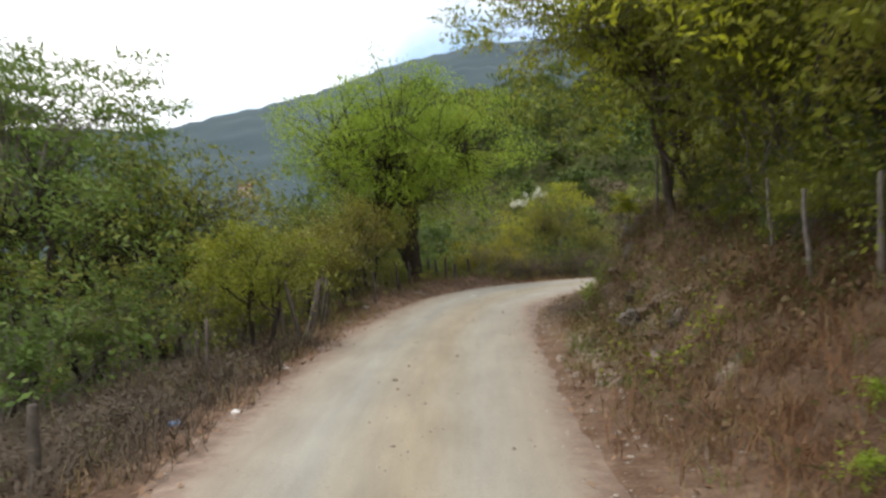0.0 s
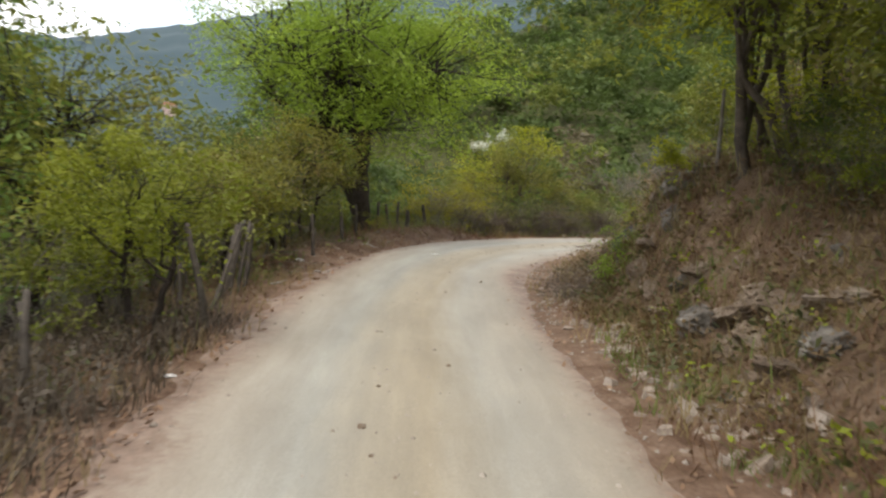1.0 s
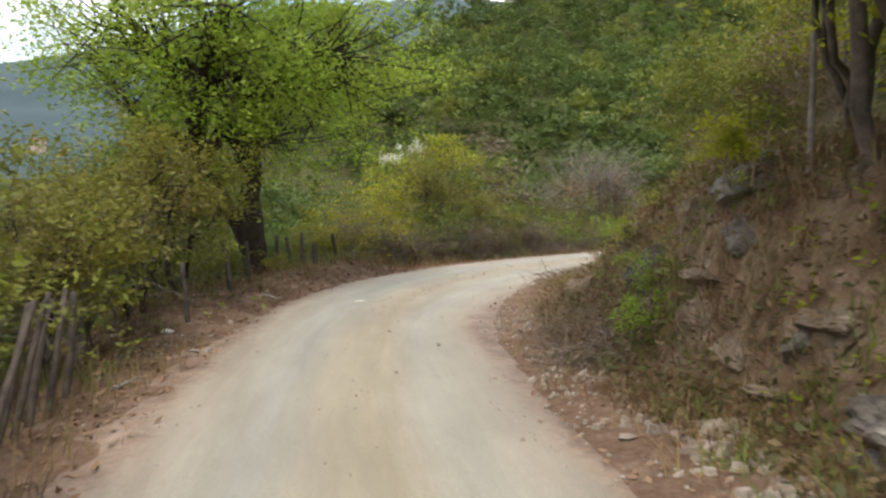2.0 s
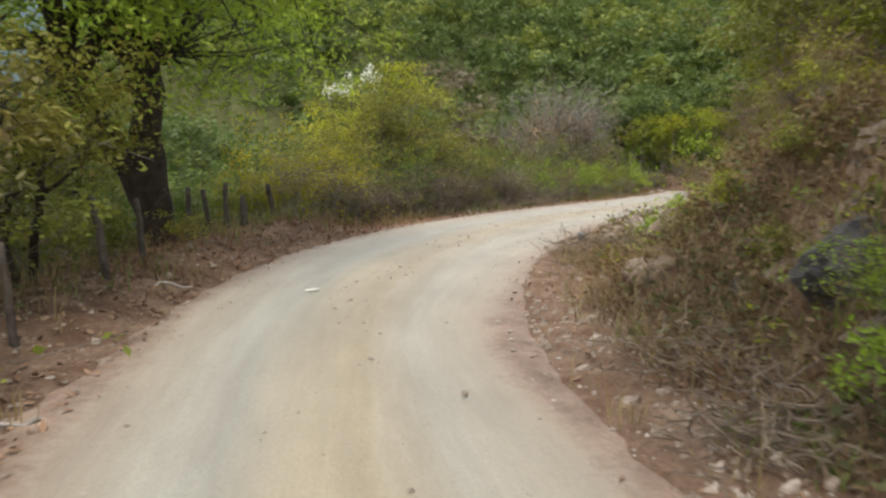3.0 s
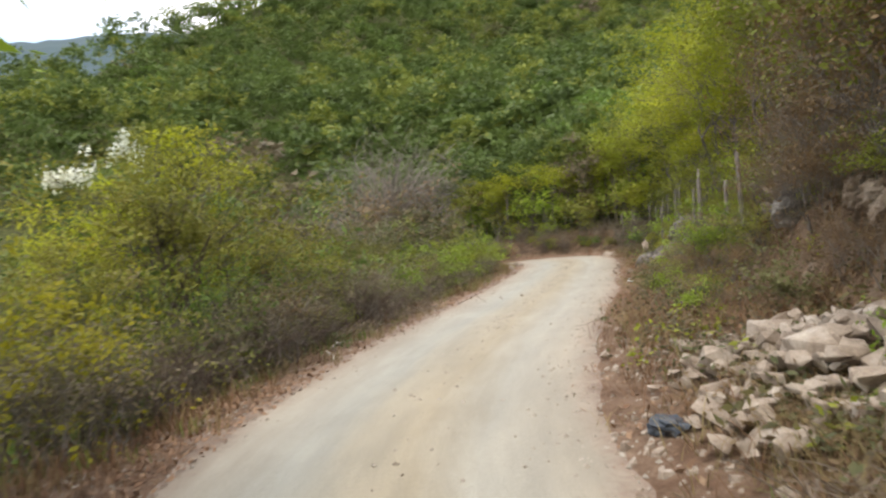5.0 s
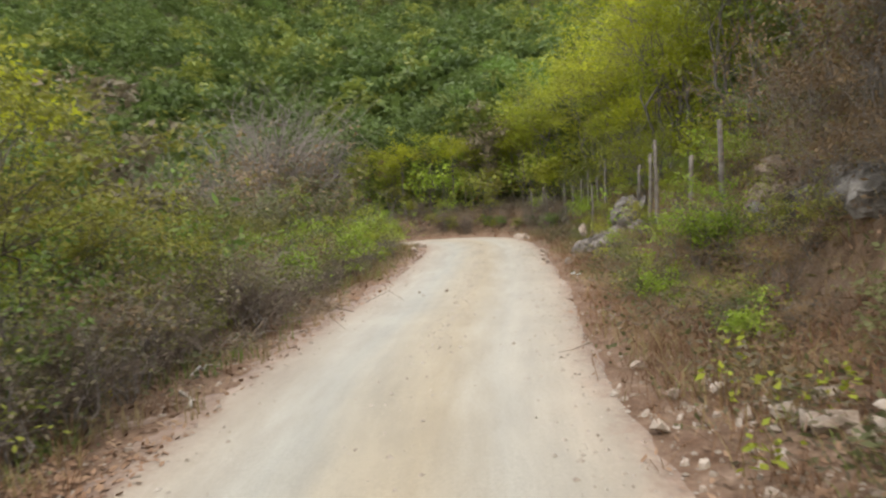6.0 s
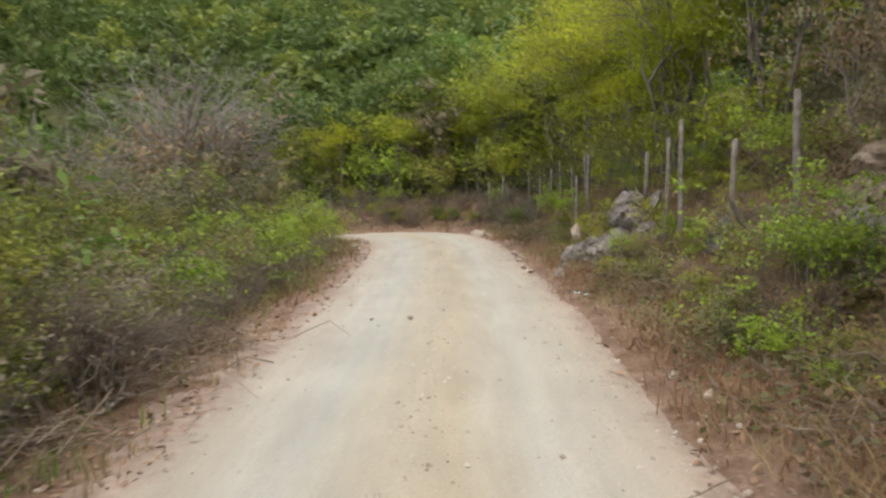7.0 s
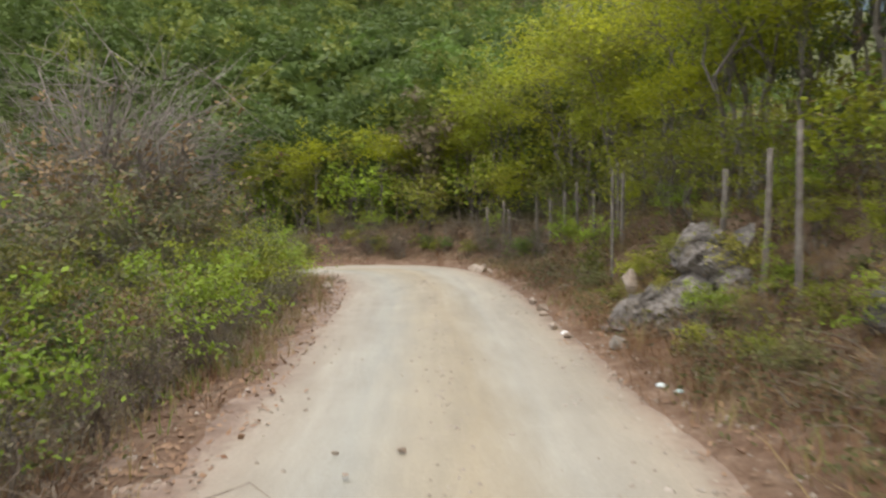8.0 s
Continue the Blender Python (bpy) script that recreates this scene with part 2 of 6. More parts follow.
def land(x, y):
    """Height of the ground."""
    x, y = np.atleast_1d(np.asarray(x, float)), np.atleast_1d(np.asarray(y, float))
    along, off, road = by_road(x, y)
    s = along - START
    foot, high, deep = (np.interp(s, BANK_AT, v) for v in (BANK_FOOT, BANK_HIGH, BANK_DEEP))
    foot = foot + 0.35 * waves(x, y, 1.6, 3)
    z = road.copy()
    # right: verge, cut bank, hillside
    up = np.maximum(off - foot, 0)
    z += high * smooth(-0.15, 1.1, up / deep) * (up > 0) - high * smooth(-0.15, 1.1, 0.0) * (up > 0) + (np.maximum(up - deep * 0.8, 0) * np.interp(s, [22, 33, 52, 60], [0.12, 0.85, 0.8, 0.5])).clip(0, 16) * (1 - 0.75 * smooth(58, 70, s))
    z += np.where(off > HALF, 0.10 * (off.clip(HALF, 5) - HALF), 0)
    rough = smooth(0.2, 1.2, up) * (1 - 0.5 * smooth(3, 8, up))
    z += rough * (0.40 * (0.45 - np.abs(waves(x, y, 0.6, 5))) + 0.28 * waves(x, y, 1.7, 8) + 0.10 * waves(x, y, 0.28, 1, 2))
    # left: verge, then the slope into the valley
    down = np.maximum(-off - 3.3, 0)
    z -= 9.0 * (1 - np.exp(-down * 0.30 / 9.0)) + 0.06 * np.where(off < -HALF, np.minimum(-off, 3.3) - HALF, 0)
    z += 0.10 * waves(x, y, 1.2, 2) * smooth(2.2, 3.5, -off) + 0.5 * waves(x, y, 9, 6) * smooth(6, 16, np.abs(off))
    z += 0.38 * smooth(21, 25, s) * (1 - smooth(30, 34, s)) * smooth(1.9, 3.0, -off) * (1 - smooth(4, 6, -off))
    # the hillside ahead, across the hollow
    u = 0.26 * x + 0.97 * y
    bearing = np.degrees(np.arctan2(-x, np.maximum(y, 0.1)))
    rise = np.maximum(u - 58 - 4 * waves(x, y, 22, 4) - 9 * waves(x, y, 55, 3) * smooth(90, 150, u), 0)
    shown = (1 - smooth(3, 13, bearing)) * smooth(-8, 20, y)
    crest = np.interp(-bearing, [0, 4, 8, 14.5, 19, 25, 45], [124, 129, 143, 177, 218, 266, 320]) + 6 * waves(x, y, 30, 9)
    hill = (np.interp(np.minimum(rise, crest), [0, 55, 125, 215, 420], [0, 8, 31, 75, 185]) - 0.35 * np.maximum(rise - crest, 0).clip(0, 120)) * shown
    z = z + hill * smooth(4, 14 + 16 * smooth(56, 66, s), np.abs(off))
    far = np.hypot(x, y)
    z = z - 10 * smooth(60, 300, far) * (1 - shown)
    return np.minimum(z, 140)


def mesh_of(name, verts, faces, material=None, smooth_faces=False, normals=None):
    me = bpy.data.meshes.new(name)
    verts, faces = np.asarray(verts, np.float32), np.asarray(faces, np.int32)
    n, k = faces.shape
    me.vertices.add(len(verts))
    me.vertices.foreach_set("co", verts.ravel())
    me.loops.add(n * k)
    me.loops.foreach_set("vertex_index", faces.ravel())
    me.polygons.add(n)
    me.polygons.foreach_set("loop_start", np.arange(0, n * k, k, dtype=np.int32))
    me.polygons.foreach_set("loop_total", np.full(n, k, np.int32))
    me.polygons.foreach_set("use_smooth", np.full(n, smooth_faces))
    me.update(calc_edges=True)
    if normals is not None:
        me.attributes.new("custom_normal", "FLOAT_VECTOR", "POINT").data.foreach_set("vector", np.asarray(normals, np.float32).ravel())
    if material:
        me.materials.append(material)
    return me


def grid_faces(rows, cols):
    i = (np.arange(rows - 1)[:, None] * cols + np.arange(cols - 1)[None, :]).ravel()
    return np.stack([i, i + 1, i + cols + 1, i + cols], 1)


def steps(*runs):
    """Grid lines: (start, end, step) runs in order."""
    return np.unique(np.round(np.concatenate([np.arange(a, b, c) for a, b, c in runs]), 3))


gx = steps((-3000, -400, 200), (-400, -100, 25), (-100, -30, 5), (-30, -7, 0.9), (-7, 28, 0.31), (28, 60, 1.2), (60, 160, 6), (160, 400, 12), (400, 3001, 200))
gy = steps((-3000, -400, 200), (-400, -80, 20), (-80, -12, 3), (-12, 3, 0.7), (3, 53, 0.31), (53, 90, 1.2), (90, 200, 5), (200, 500, 10), (500, 3001, 200))
XX, YY = np.meshgrid(gx, gy)
ZZ = land(XX.ravel(), YY.ravel())
al, of, _ = by_road(XX.ravel(), YY.ravel())
ZZ = ZZ - 0.07 * (1 - smooth(HALF - 0.4, HALF + 0.25, np.abs(of))) + 0.012 * waves(XX.ravel(), YY.ravel(), 0.35, 4) * smooth(1.2, 1.8, np.abs(of))


def ground_material():
    m, nt, n, l, p = nodes_of("dry hillside soil")
    a = n.new("ShaderNodeAttribute")
    a.attribute_name = "off_road"
    big, mid, fine = noise_tex(nt, 0.35, 5), noise_tex(nt, 2.3, 6, 0.65), noise_tex(nt, 22, 6, 0.7)
    litter = ramp(nt, mid, [(0.30, (0.08, 0.052, 0.034)), (0.52, (0.17, 0.113, 0.074)), (0.72, (0.29, 0.215, 0.148))])
    soil = ramp(nt, mid, [(0.3, (0.15, 0.088, 0.055)), (0.55, (0.245, 0.165, 0.115)), (0.75, (0.40, 0.295, 0.22))])
    band = ramp(nt, a.outputs["Fac"], [(0.0, (1, 1, 1)), (0.20, (0.9, 0.9, 0.9)), (0.29, (0.0, 0.0, 0.0)), (1.0, (0, 0, 0))])
    patch = ramp(nt, big, [(0.42, (0, 0, 0)), (0.62, (1, 1, 1))])
    c = mixed(nt, mixed(nt, 0.35, band, patch, "ADD"), litter, soil)
    # Undergrowth green, darkened so that gaps between crowns read as shade.
    floor = ramp(nt, mid, [(0.3, (0.035, 0.048, 0.016)), (0.55, (0.075, 0.095, 0.03)), (0.75, (0.14, 0.15, 0.055))])
    c = mixed(nt, ramp(nt, a.outputs["Fac"], [(0.45, (0, 0, 0)), (0.75, (0.85, 0.85, 0.85))]), c, floor)
    c = mixed(nt, 0.7, c, ramp(nt, fine, [(0.3, (0.4, 0.38, 0.36)), (0.68, (1.05, 1.03, 1.0))]), "MULTIPLY")
    geo = n.new("ShaderNodeNewGeometry")
    sep = n.new("ShaderNodeSeparateXYZ")
    l.new(geo.outputs["Normal"], sep.inputs["Vector"])
    steep = ramp(nt, sep.outputs["Z"], [(0.45, (1, 1, 1)), (0.88, (0, 0, 0))])
    stretch = n.new("ShaderNodeMapping")
    stretch.inputs["Scale"].default_value = (1.0, 1.0, 0.45)
    l.new(geo.outputs["Position"], stretch.inputs["Vector"])
    crack = n.new("ShaderNodeTexVoronoi")
    crack.feature = "DISTANCE_TO_EDGE"
    crack.inputs["Scale"].default_value = 2.6
    l.new(stretch.outputs["Vector"], crack.inputs["Vector"])
    face = ramp(nt, noise_tex(nt, 1.6, 7, 0.7, stretch.outputs["Vector"]), [(0.32, (0.055, 0.036, 0.022)), (0.45, (0.19, 0.125, 0.075)), (0.56, (0.31, 0.22, 0.148)), (0.66, (0.42, 0.345, 0.27)), (0.75, (0.19, 0.12, 0.072))])
    face = mixed(nt, 0.5, face, ramp(nt, crack.outputs["Distance"], [(0.0, (0.35, 0.33, 0.3)), (0.12, (1, 1, 1))]), "MULTIPLY")
    steep = mixed(nt, ramp(nt, a.outputs["Fac"], [(0.45, (1, 1, 1)), (0.7, (0, 0, 0))]), (0.0, 0.0, 0.0), steep)
    c = mixed(nt, steep, c, mixed(nt, 0.6, face, ramp(nt, fine, [(0.3, (0.45, 0.43, 0.4)), (0.68, (1.05, 1.03, 1.0))]), "MULTIPLY"))
    l.new(c, p.inputs["Base Color"])
    p.inputs["Roughness"].default_value, p.inputs["Specular IOR Level"].default_value = 0.95, 0.1
    bumped(nt, p, mixed(nt, 0.35, mixed(nt, 0.5, mid, fine), crack.outputs["Distance"]), 1.0, 0.12)
    return m


ground = new("ground", mesh_of("ground", np.stack([XX.ravel(), YY.ravel(), ZZ], 1), grid_faces(len(gy), len(gx)), ground_material(), True))
at = ground.data.attributes.new("off_road", "FLOAT", "POINT")
at.data.foreach_set("value", np.clip(np.abs(of) / 12.0, 0, 1).astype(np.float32))
tagged(ground, "brown dry soil hillside with leaf litter beside the track", "ground", kind="structure")


def road_material():
    m, nt, n, l, p = nodes_of("dirt road")
    uv = n.new("ShaderNodeUVMap")
    uv.uv_map = "lane"
    sep = n.new("ShaderNodeSeparateXYZ")
    l.new(uv.outputs["UV"], sep.inputs["Vector"])
    stretch = n.new("ShaderNodeMapping")
    stretch.inputs["Scale"].default_value = (1.0, 0.16, 1.0)
    l.new(uv.outputs["UV"], stretch.inputs["Vector"])
    streak = noise_tex(nt, 2.4, 5, 0.6, stretch.outputs["Vector"])
    big, grain = noise_tex(nt, 0.5, 4), noise_tex(nt, 38, 5, 0.7)
    wob = n.new("ShaderNodeMath")
    wob.operation = "MULTIPLY_ADD"
    l.new(streak, wob.inputs[0])
    wob.inputs[1].default_value = 0.7
    l.new(sep.outputs["X"], wob.inputs[2])
    mr = n.new("ShaderNodeMapRange")
    mr.inputs["From Min"].default_value, mr.inputs["From Max"].default_value = -1.65, 2.35
    l.new(wob.outputs["Value"], mr.inputs["Value"])
    lanes = ramp(nt, mr.outputs["Result"], [(0.0, (0.320, 0.250, 0.184)), (0.16, (0.342, 0.306, 0.240)), (0.30, (0.330, 0.322, 0.272)), (0.42, (0.332, 0.296, 0.220)),
                                            (0.55, (0.338, 0.288, 0.198)), (0.70, (0.350, 0.332, 0.275)), (0.86, (0.335, 0.298, 0.232)), (1.0, (0.320, 0.242, 0.178))])
    c = mixed(nt, 0.65, lanes, ramp(nt, streak, [(0.3, (0.70, 0.68, 0.66)), (0.7, (1.08, 1.06, 1.04))]), "MULTIPLY")
    lines = n.new("ShaderNodeMapping")
    lines.inputs["Scale"].default_value = (1.0, 0.07, 1.0)
    l.new(uv.outputs["UV"], lines.inputs["Vector"])
    c = mixed(nt, 0.3, c, ramp(nt, noise_tex(nt, 7, 4, 0.6, lines.outputs["Vector"]), [(0.32, (0.78, 0.765, 0.75)), (0.66, (1.08, 1.07, 1.05))]), "MULTIPLY")
    c = mixed(nt, 0.35, c, ramp(nt, big, [(0.35, (0.75, 0.74, 0.73)), (0.65, (1.05, 1.05, 1.05))]), "MULTIPLY")
    c = mixed(nt, 0.45, c, ramp(nt, grain, [(0.3, (0.55, 0.54, 0.53)), (0.65, (1.05, 1.05, 1.05))]), "MULTIPLY")
    soil = ramp(nt, noise_tex(nt, 2.3, 6, 0.65), [(0.3, (0.15, 0.092, 0.06)), (0.55, (0.25, 0.175, 0.126)), (0.75, (0.40, 0.305, 0.232))])
    soil = mixed(nt, 0.6, soil, ramp(nt, noise_tex(nt, 22, 6, 0.7), [(0.3, (0.4, 0.38, 0.36)), (0.68, (1.05, 1.03, 1.0))]), "MULTIPLY")
    side = n.new("ShaderNodeMath")
    side.operation = "ABSOLUTE"
    l.new(sep.outputs["X"], side.inputs[0])
    ragged = n.new("ShaderNodeMath")
    ragged.operation = "MULTIPLY_ADD"
    l.new(mixed(nt, 0.55, noise_tex(nt, 0.9, 5, 0.6), noise_tex(nt, 7.5, 6, 0.75)), ragged.inputs[0])
    ragged.inputs[1].default_value = 1.5
    l.new(side.outputs["Value"], ragged.inputs[2])
    em = n.new("ShaderNodeMapRange")
    em.interpolation_type = "SMOOTHSTEP"
    em.inputs["From Min"].default_value, em.inputs["From Max"].default_value = 2.3, 2.72
    l.new(ragged.outputs["Value"], em.inputs["Value"])
    c = mixed(nt, em.outputs["Result"], c, soil)
    l.new(c, p.inputs["Base Color"])
    p.inputs["Roughness"].default_value, p.inputs["Specular IOR Level"].default_value = 0.72, 0.5
    bumped(nt, p, mixed(nt, 0.5, streak, grain), 0.5, 0.02)
    return m


# metres from the start: how far each edge of the worn way lies out or in
EDGE_AT = [0, 7, 13, 17, 20, 22.5, 24, 26.5, 31, 38, 46, 60]
EDGE_LEFT = [-0.1, -0.05, 0.02, 0.05, 0.1, 0.1, 0.1, 0.15, 0.2, 0.25, 0.28, 0.2]
EDGE_RIGHT = [-0.1, -0.07, 0.25, 0.05, 0.0, -0.3, -0.3, 0.1, 0.2, 0.2, 0.22, 0.15]
cross = np.linspace(-3.1, 3.1, 47)
RV, RU = [], []
fine_i = np.linspace(0, len(MIDDLE) - 1, 800)
for i in fine_i:
    k = min(int(i), len(MIDDLE) - 2)
    c = MIDDLE[k] + (MIDDLE[k + 1] - MIDDLE[k]) * (i - k)
    s = ALONG[k] + (ALONG[k + 1] - ALONG[k]) * (i - k)
    a = AHEAD[k] * (1 - (i - k)) + AHEAD[k + 1] * (i - k)
    wide = {-1: 1 + np.interp(s - START, EDGE_AT, EDGE_LEFT) / 1.75, 1: 1 + np.interp(s - START, EDGE_AT, EDGE_RIGHT) / 1.75}
    for d in cross:
        px, py = c[0] + d * a[1], c[1] - d * a[0]
        edge = HALF + 0.35 + 1.2 * (wide[1 if d > 0 else -1] - 1) + 0.1 * float(waves(px, py, 1.3, 7)) + 0.07 * float(waves(px, py, 0.3, 3))
        z = c[2] + 0.03 - 0.015 * (d / 2) ** 2 - 0.09 * max(abs(d) - edge + 0.45, 0)
        z -= 0.035 * (math.exp(-((d + 0.85) / 0.3) ** 2) + math.exp(-((d - 0.85) / 0.3) ** 2)) - 0.008 * math.sin(px * 5 + s) * math.sin(py * 4.1)
        RV.append((px, py, z))
        RU.append((d / wide[1 if d > 0 else -1], s))
road = new("road", mesh_of("road", RV, grid_faces(len(fine_i), len(cross))[:, ::-1], road_material(), True))
uvl = road.data.uv_layers.new(name="lane")
loop_v = np.empty(len(road.data.loops), np.int32)
road.data.loops.foreach_get("vertex_index", loop_v)
uvl.data.foreach_set("uv", np.array(RU, np.float32)[loop_v].ravel())
tagged(road, "pale beige unpaved dirt road with worn wheel tracks", "road", kind="structure")


# ---- how plants are made ----
def part(name, mesh, parent, label=""):
    ob = new(name, mesh)
    ob.parent = parent
    return tagged(ob, label) if label else ob


def thing(name, place, label, category, group="", turn=0.0):
    e = new(name)
    e.empty_display_size = 0.2
    e.matrix_basis = pose(*place, 0, 0, turn)
    return tagged(e, label, category, group)


def tubes(lines, sides=6):
    """One mesh's vertices and faces for tapered tubes: a list of (points, radii)."""
    V, F, base = [], [], 0
    ang = np.linspace(0, 2 * math.pi, sides, endpoint=False)
    for pts, rad in lines:
        pts = np.asarray(pts, float)
        d = np.gradient(pts, axis=0)
        d /= np.linalg.norm(d, axis=1)[:, None] + 1e-9
        ref = np.where(np.abs(d[:, 2:3]) > 0.9, np.array([[1.0, 0, 0]]), np.array([[0, 0, 1.0]]))
        u = np.cross(d, ref)
        u /= np.linalg.norm(u, axis=1)[:, None] + 1e-9
        v = np.cross(d, u)
        r = np.asarray(rad, float)[:, None, None]
        ring = pts[:, None] + r * (np.cos(ang)[None, :, None] * u[:, None] + np.sin(ang)[None, :, None] * v[:, None])
        V.append(ring.reshape(-1, 3))
        m = len(pts)
        i, j = np.meshgrid(np.arange(m - 1), np.arange(sides), indexing="ij")
        a = base + i * sides + j
        b = base + i * sides + (j + 1) % sides
        F.append(np.stack([a, b, b + sides, a + sides], -1).reshape(-1, 4))
        base += m * sides
    return np.concatenate(V), np.concatenate(F)


def curve_line(a, b, sag, rng, n=6, kink=0.06):
    """A bowed, slightly crooked line from a to b."""
    a, b = np.asarray(a, float), np.asarray(b, float)
    t = np.linspace(0, 1, n)[:, None]
    L = np.linalg.norm(b - a)
    p = a + (b - a) * t + np.array([0, 0, 1.0]) * sag * L * (t * (1 - t)) * 4
    p[1:-1] += rng.normal(0, kink * L / n * 2, (n - 2, 3))
    return p


def leaves(rng, centres, count, radius, size, slim=0.5, flat=0.6, hang=0.2, plain=False):
    """Kite-shaped leaves scattered round the centres: vertices and faces."""
    c = np.repeat(np.asarray(centres, float), count, axis=0)
    n = len(c)
    o = rng.normal(0, 1, (n, 3))
    o *= (rng.random((n, 1)) ** 0.45) / (np.linalg.norm(o, axis=1)[:, None] + 1e-9)
    o[:, 2] *= flat
    c = c + o * radius
    d = rng.normal(0, 1, (n, 3)) + o * 0.8
    d[:, 2] = d[:, 2] * 0.5 - hang
    d /= np.linalg.norm(d, axis=1)[:, None] + 1e-9
    w = np.cross(d, rng.normal(0, 0.55, (n, 3)) + np.array([0, 0, 1.0]))
    w /= np.linalg.norm(w, axis=1)[:, None] + 1e-9
    L = size * (0.6 + 0.8 * rng.random((n, 1)))
    W = L * slim * 0.5
    mid = c + d * L * 0.45
    if plain:
        return np.stack([c + w * W * 1.3, c + d * L * 1.1, c - w * W * 1.3], 1).reshape(-1, 3), np.arange(n * 3).reshape(-1, 3)
    V = np.stack([c, mid + w * W, c + d * L, mid - w * W], 1).reshape(-1, 3)
    return V, np.arange(n * 4).reshape(-1, 4)


def rounded(V, F, outward, share=0.62):
    """Faces turned outward, and leaf normals that lean to the roundness of the clump and crown."""
    F = F.copy()
    n = np.cross(V[F[:, 1]] - V[F[:, 0]], V[F[:, 2]] - V[F[:, 0]])
    n /= np.linalg.norm(n, axis=1)[:, None] + 1e-9
    outward = outward / (np.linalg.norm(outward, axis=1)[:, None] + 1e-9)
    turn = (n * outward).sum(1) < 0
    F[turn] = F[turn][:, ::-1]
    n[turn] *= -1
    m = outward * share + n * (1 - share)
    m /= np.linalg.norm(m, axis=1)[:, None] + 1e-9
    N = np.zeros_like(V)
    N[F.ravel()] = np.repeat(m, F.shape[1], axis=0)
    return F, N


def leafy(name, V, F, material, hearts, centre=None, radii=(1, 1, 1), share=0.62):
    """A mesh of leaves shaded as rounded clumps: hearts are the clump centres, leaf by leaf."""
    c = V[F].mean(1)
    a = c - hearts
    a /= np.linalg.norm(a, axis=1)[:, None] + 1e-9
    if centre is not None:
        b = (c - centre) / np.asarray(radii)
        a = 0.75 * a + 0.9 * b / (np.linalg.norm(b, axis=1)[:, None] + 0.15)
    a[:, 2] += 0.25
    F, N = rounded(V, F, a, share)
    return mesh_of(name, V, F, material, False, N)


def crown_points(rng, count, centre, radii, shell=0.55, lump=0.28, under=0.75):
    """Places of leaf clumps in an uneven crown, thicker to its outside, flatter below."""
    out = []
    ph = rng.random(3) * 6
    while len(out) < count:
        v = rng.normal(0, 1, 3)
        v /= np.linalg.norm(v)
        if v[2] < -0.35 and rng.random() < under:
            continue
        k = 1 + lump * (math.sin(3 * math.atan2(v[1], v[0]) + ph[0]) * 0.6 + math.sin(5 * v[2] + 4 * v[0] + ph[1]) * 0.5 + math.sin(7 * v[1] + ph[2]) * 0.4)
        r = (shell + (1 - shell) * rng.random()) if rng.random() < 0.75 else rng.random()
        out.append(np.array(centre) + v * k * r * np.array(radii))
    return np.array(out)


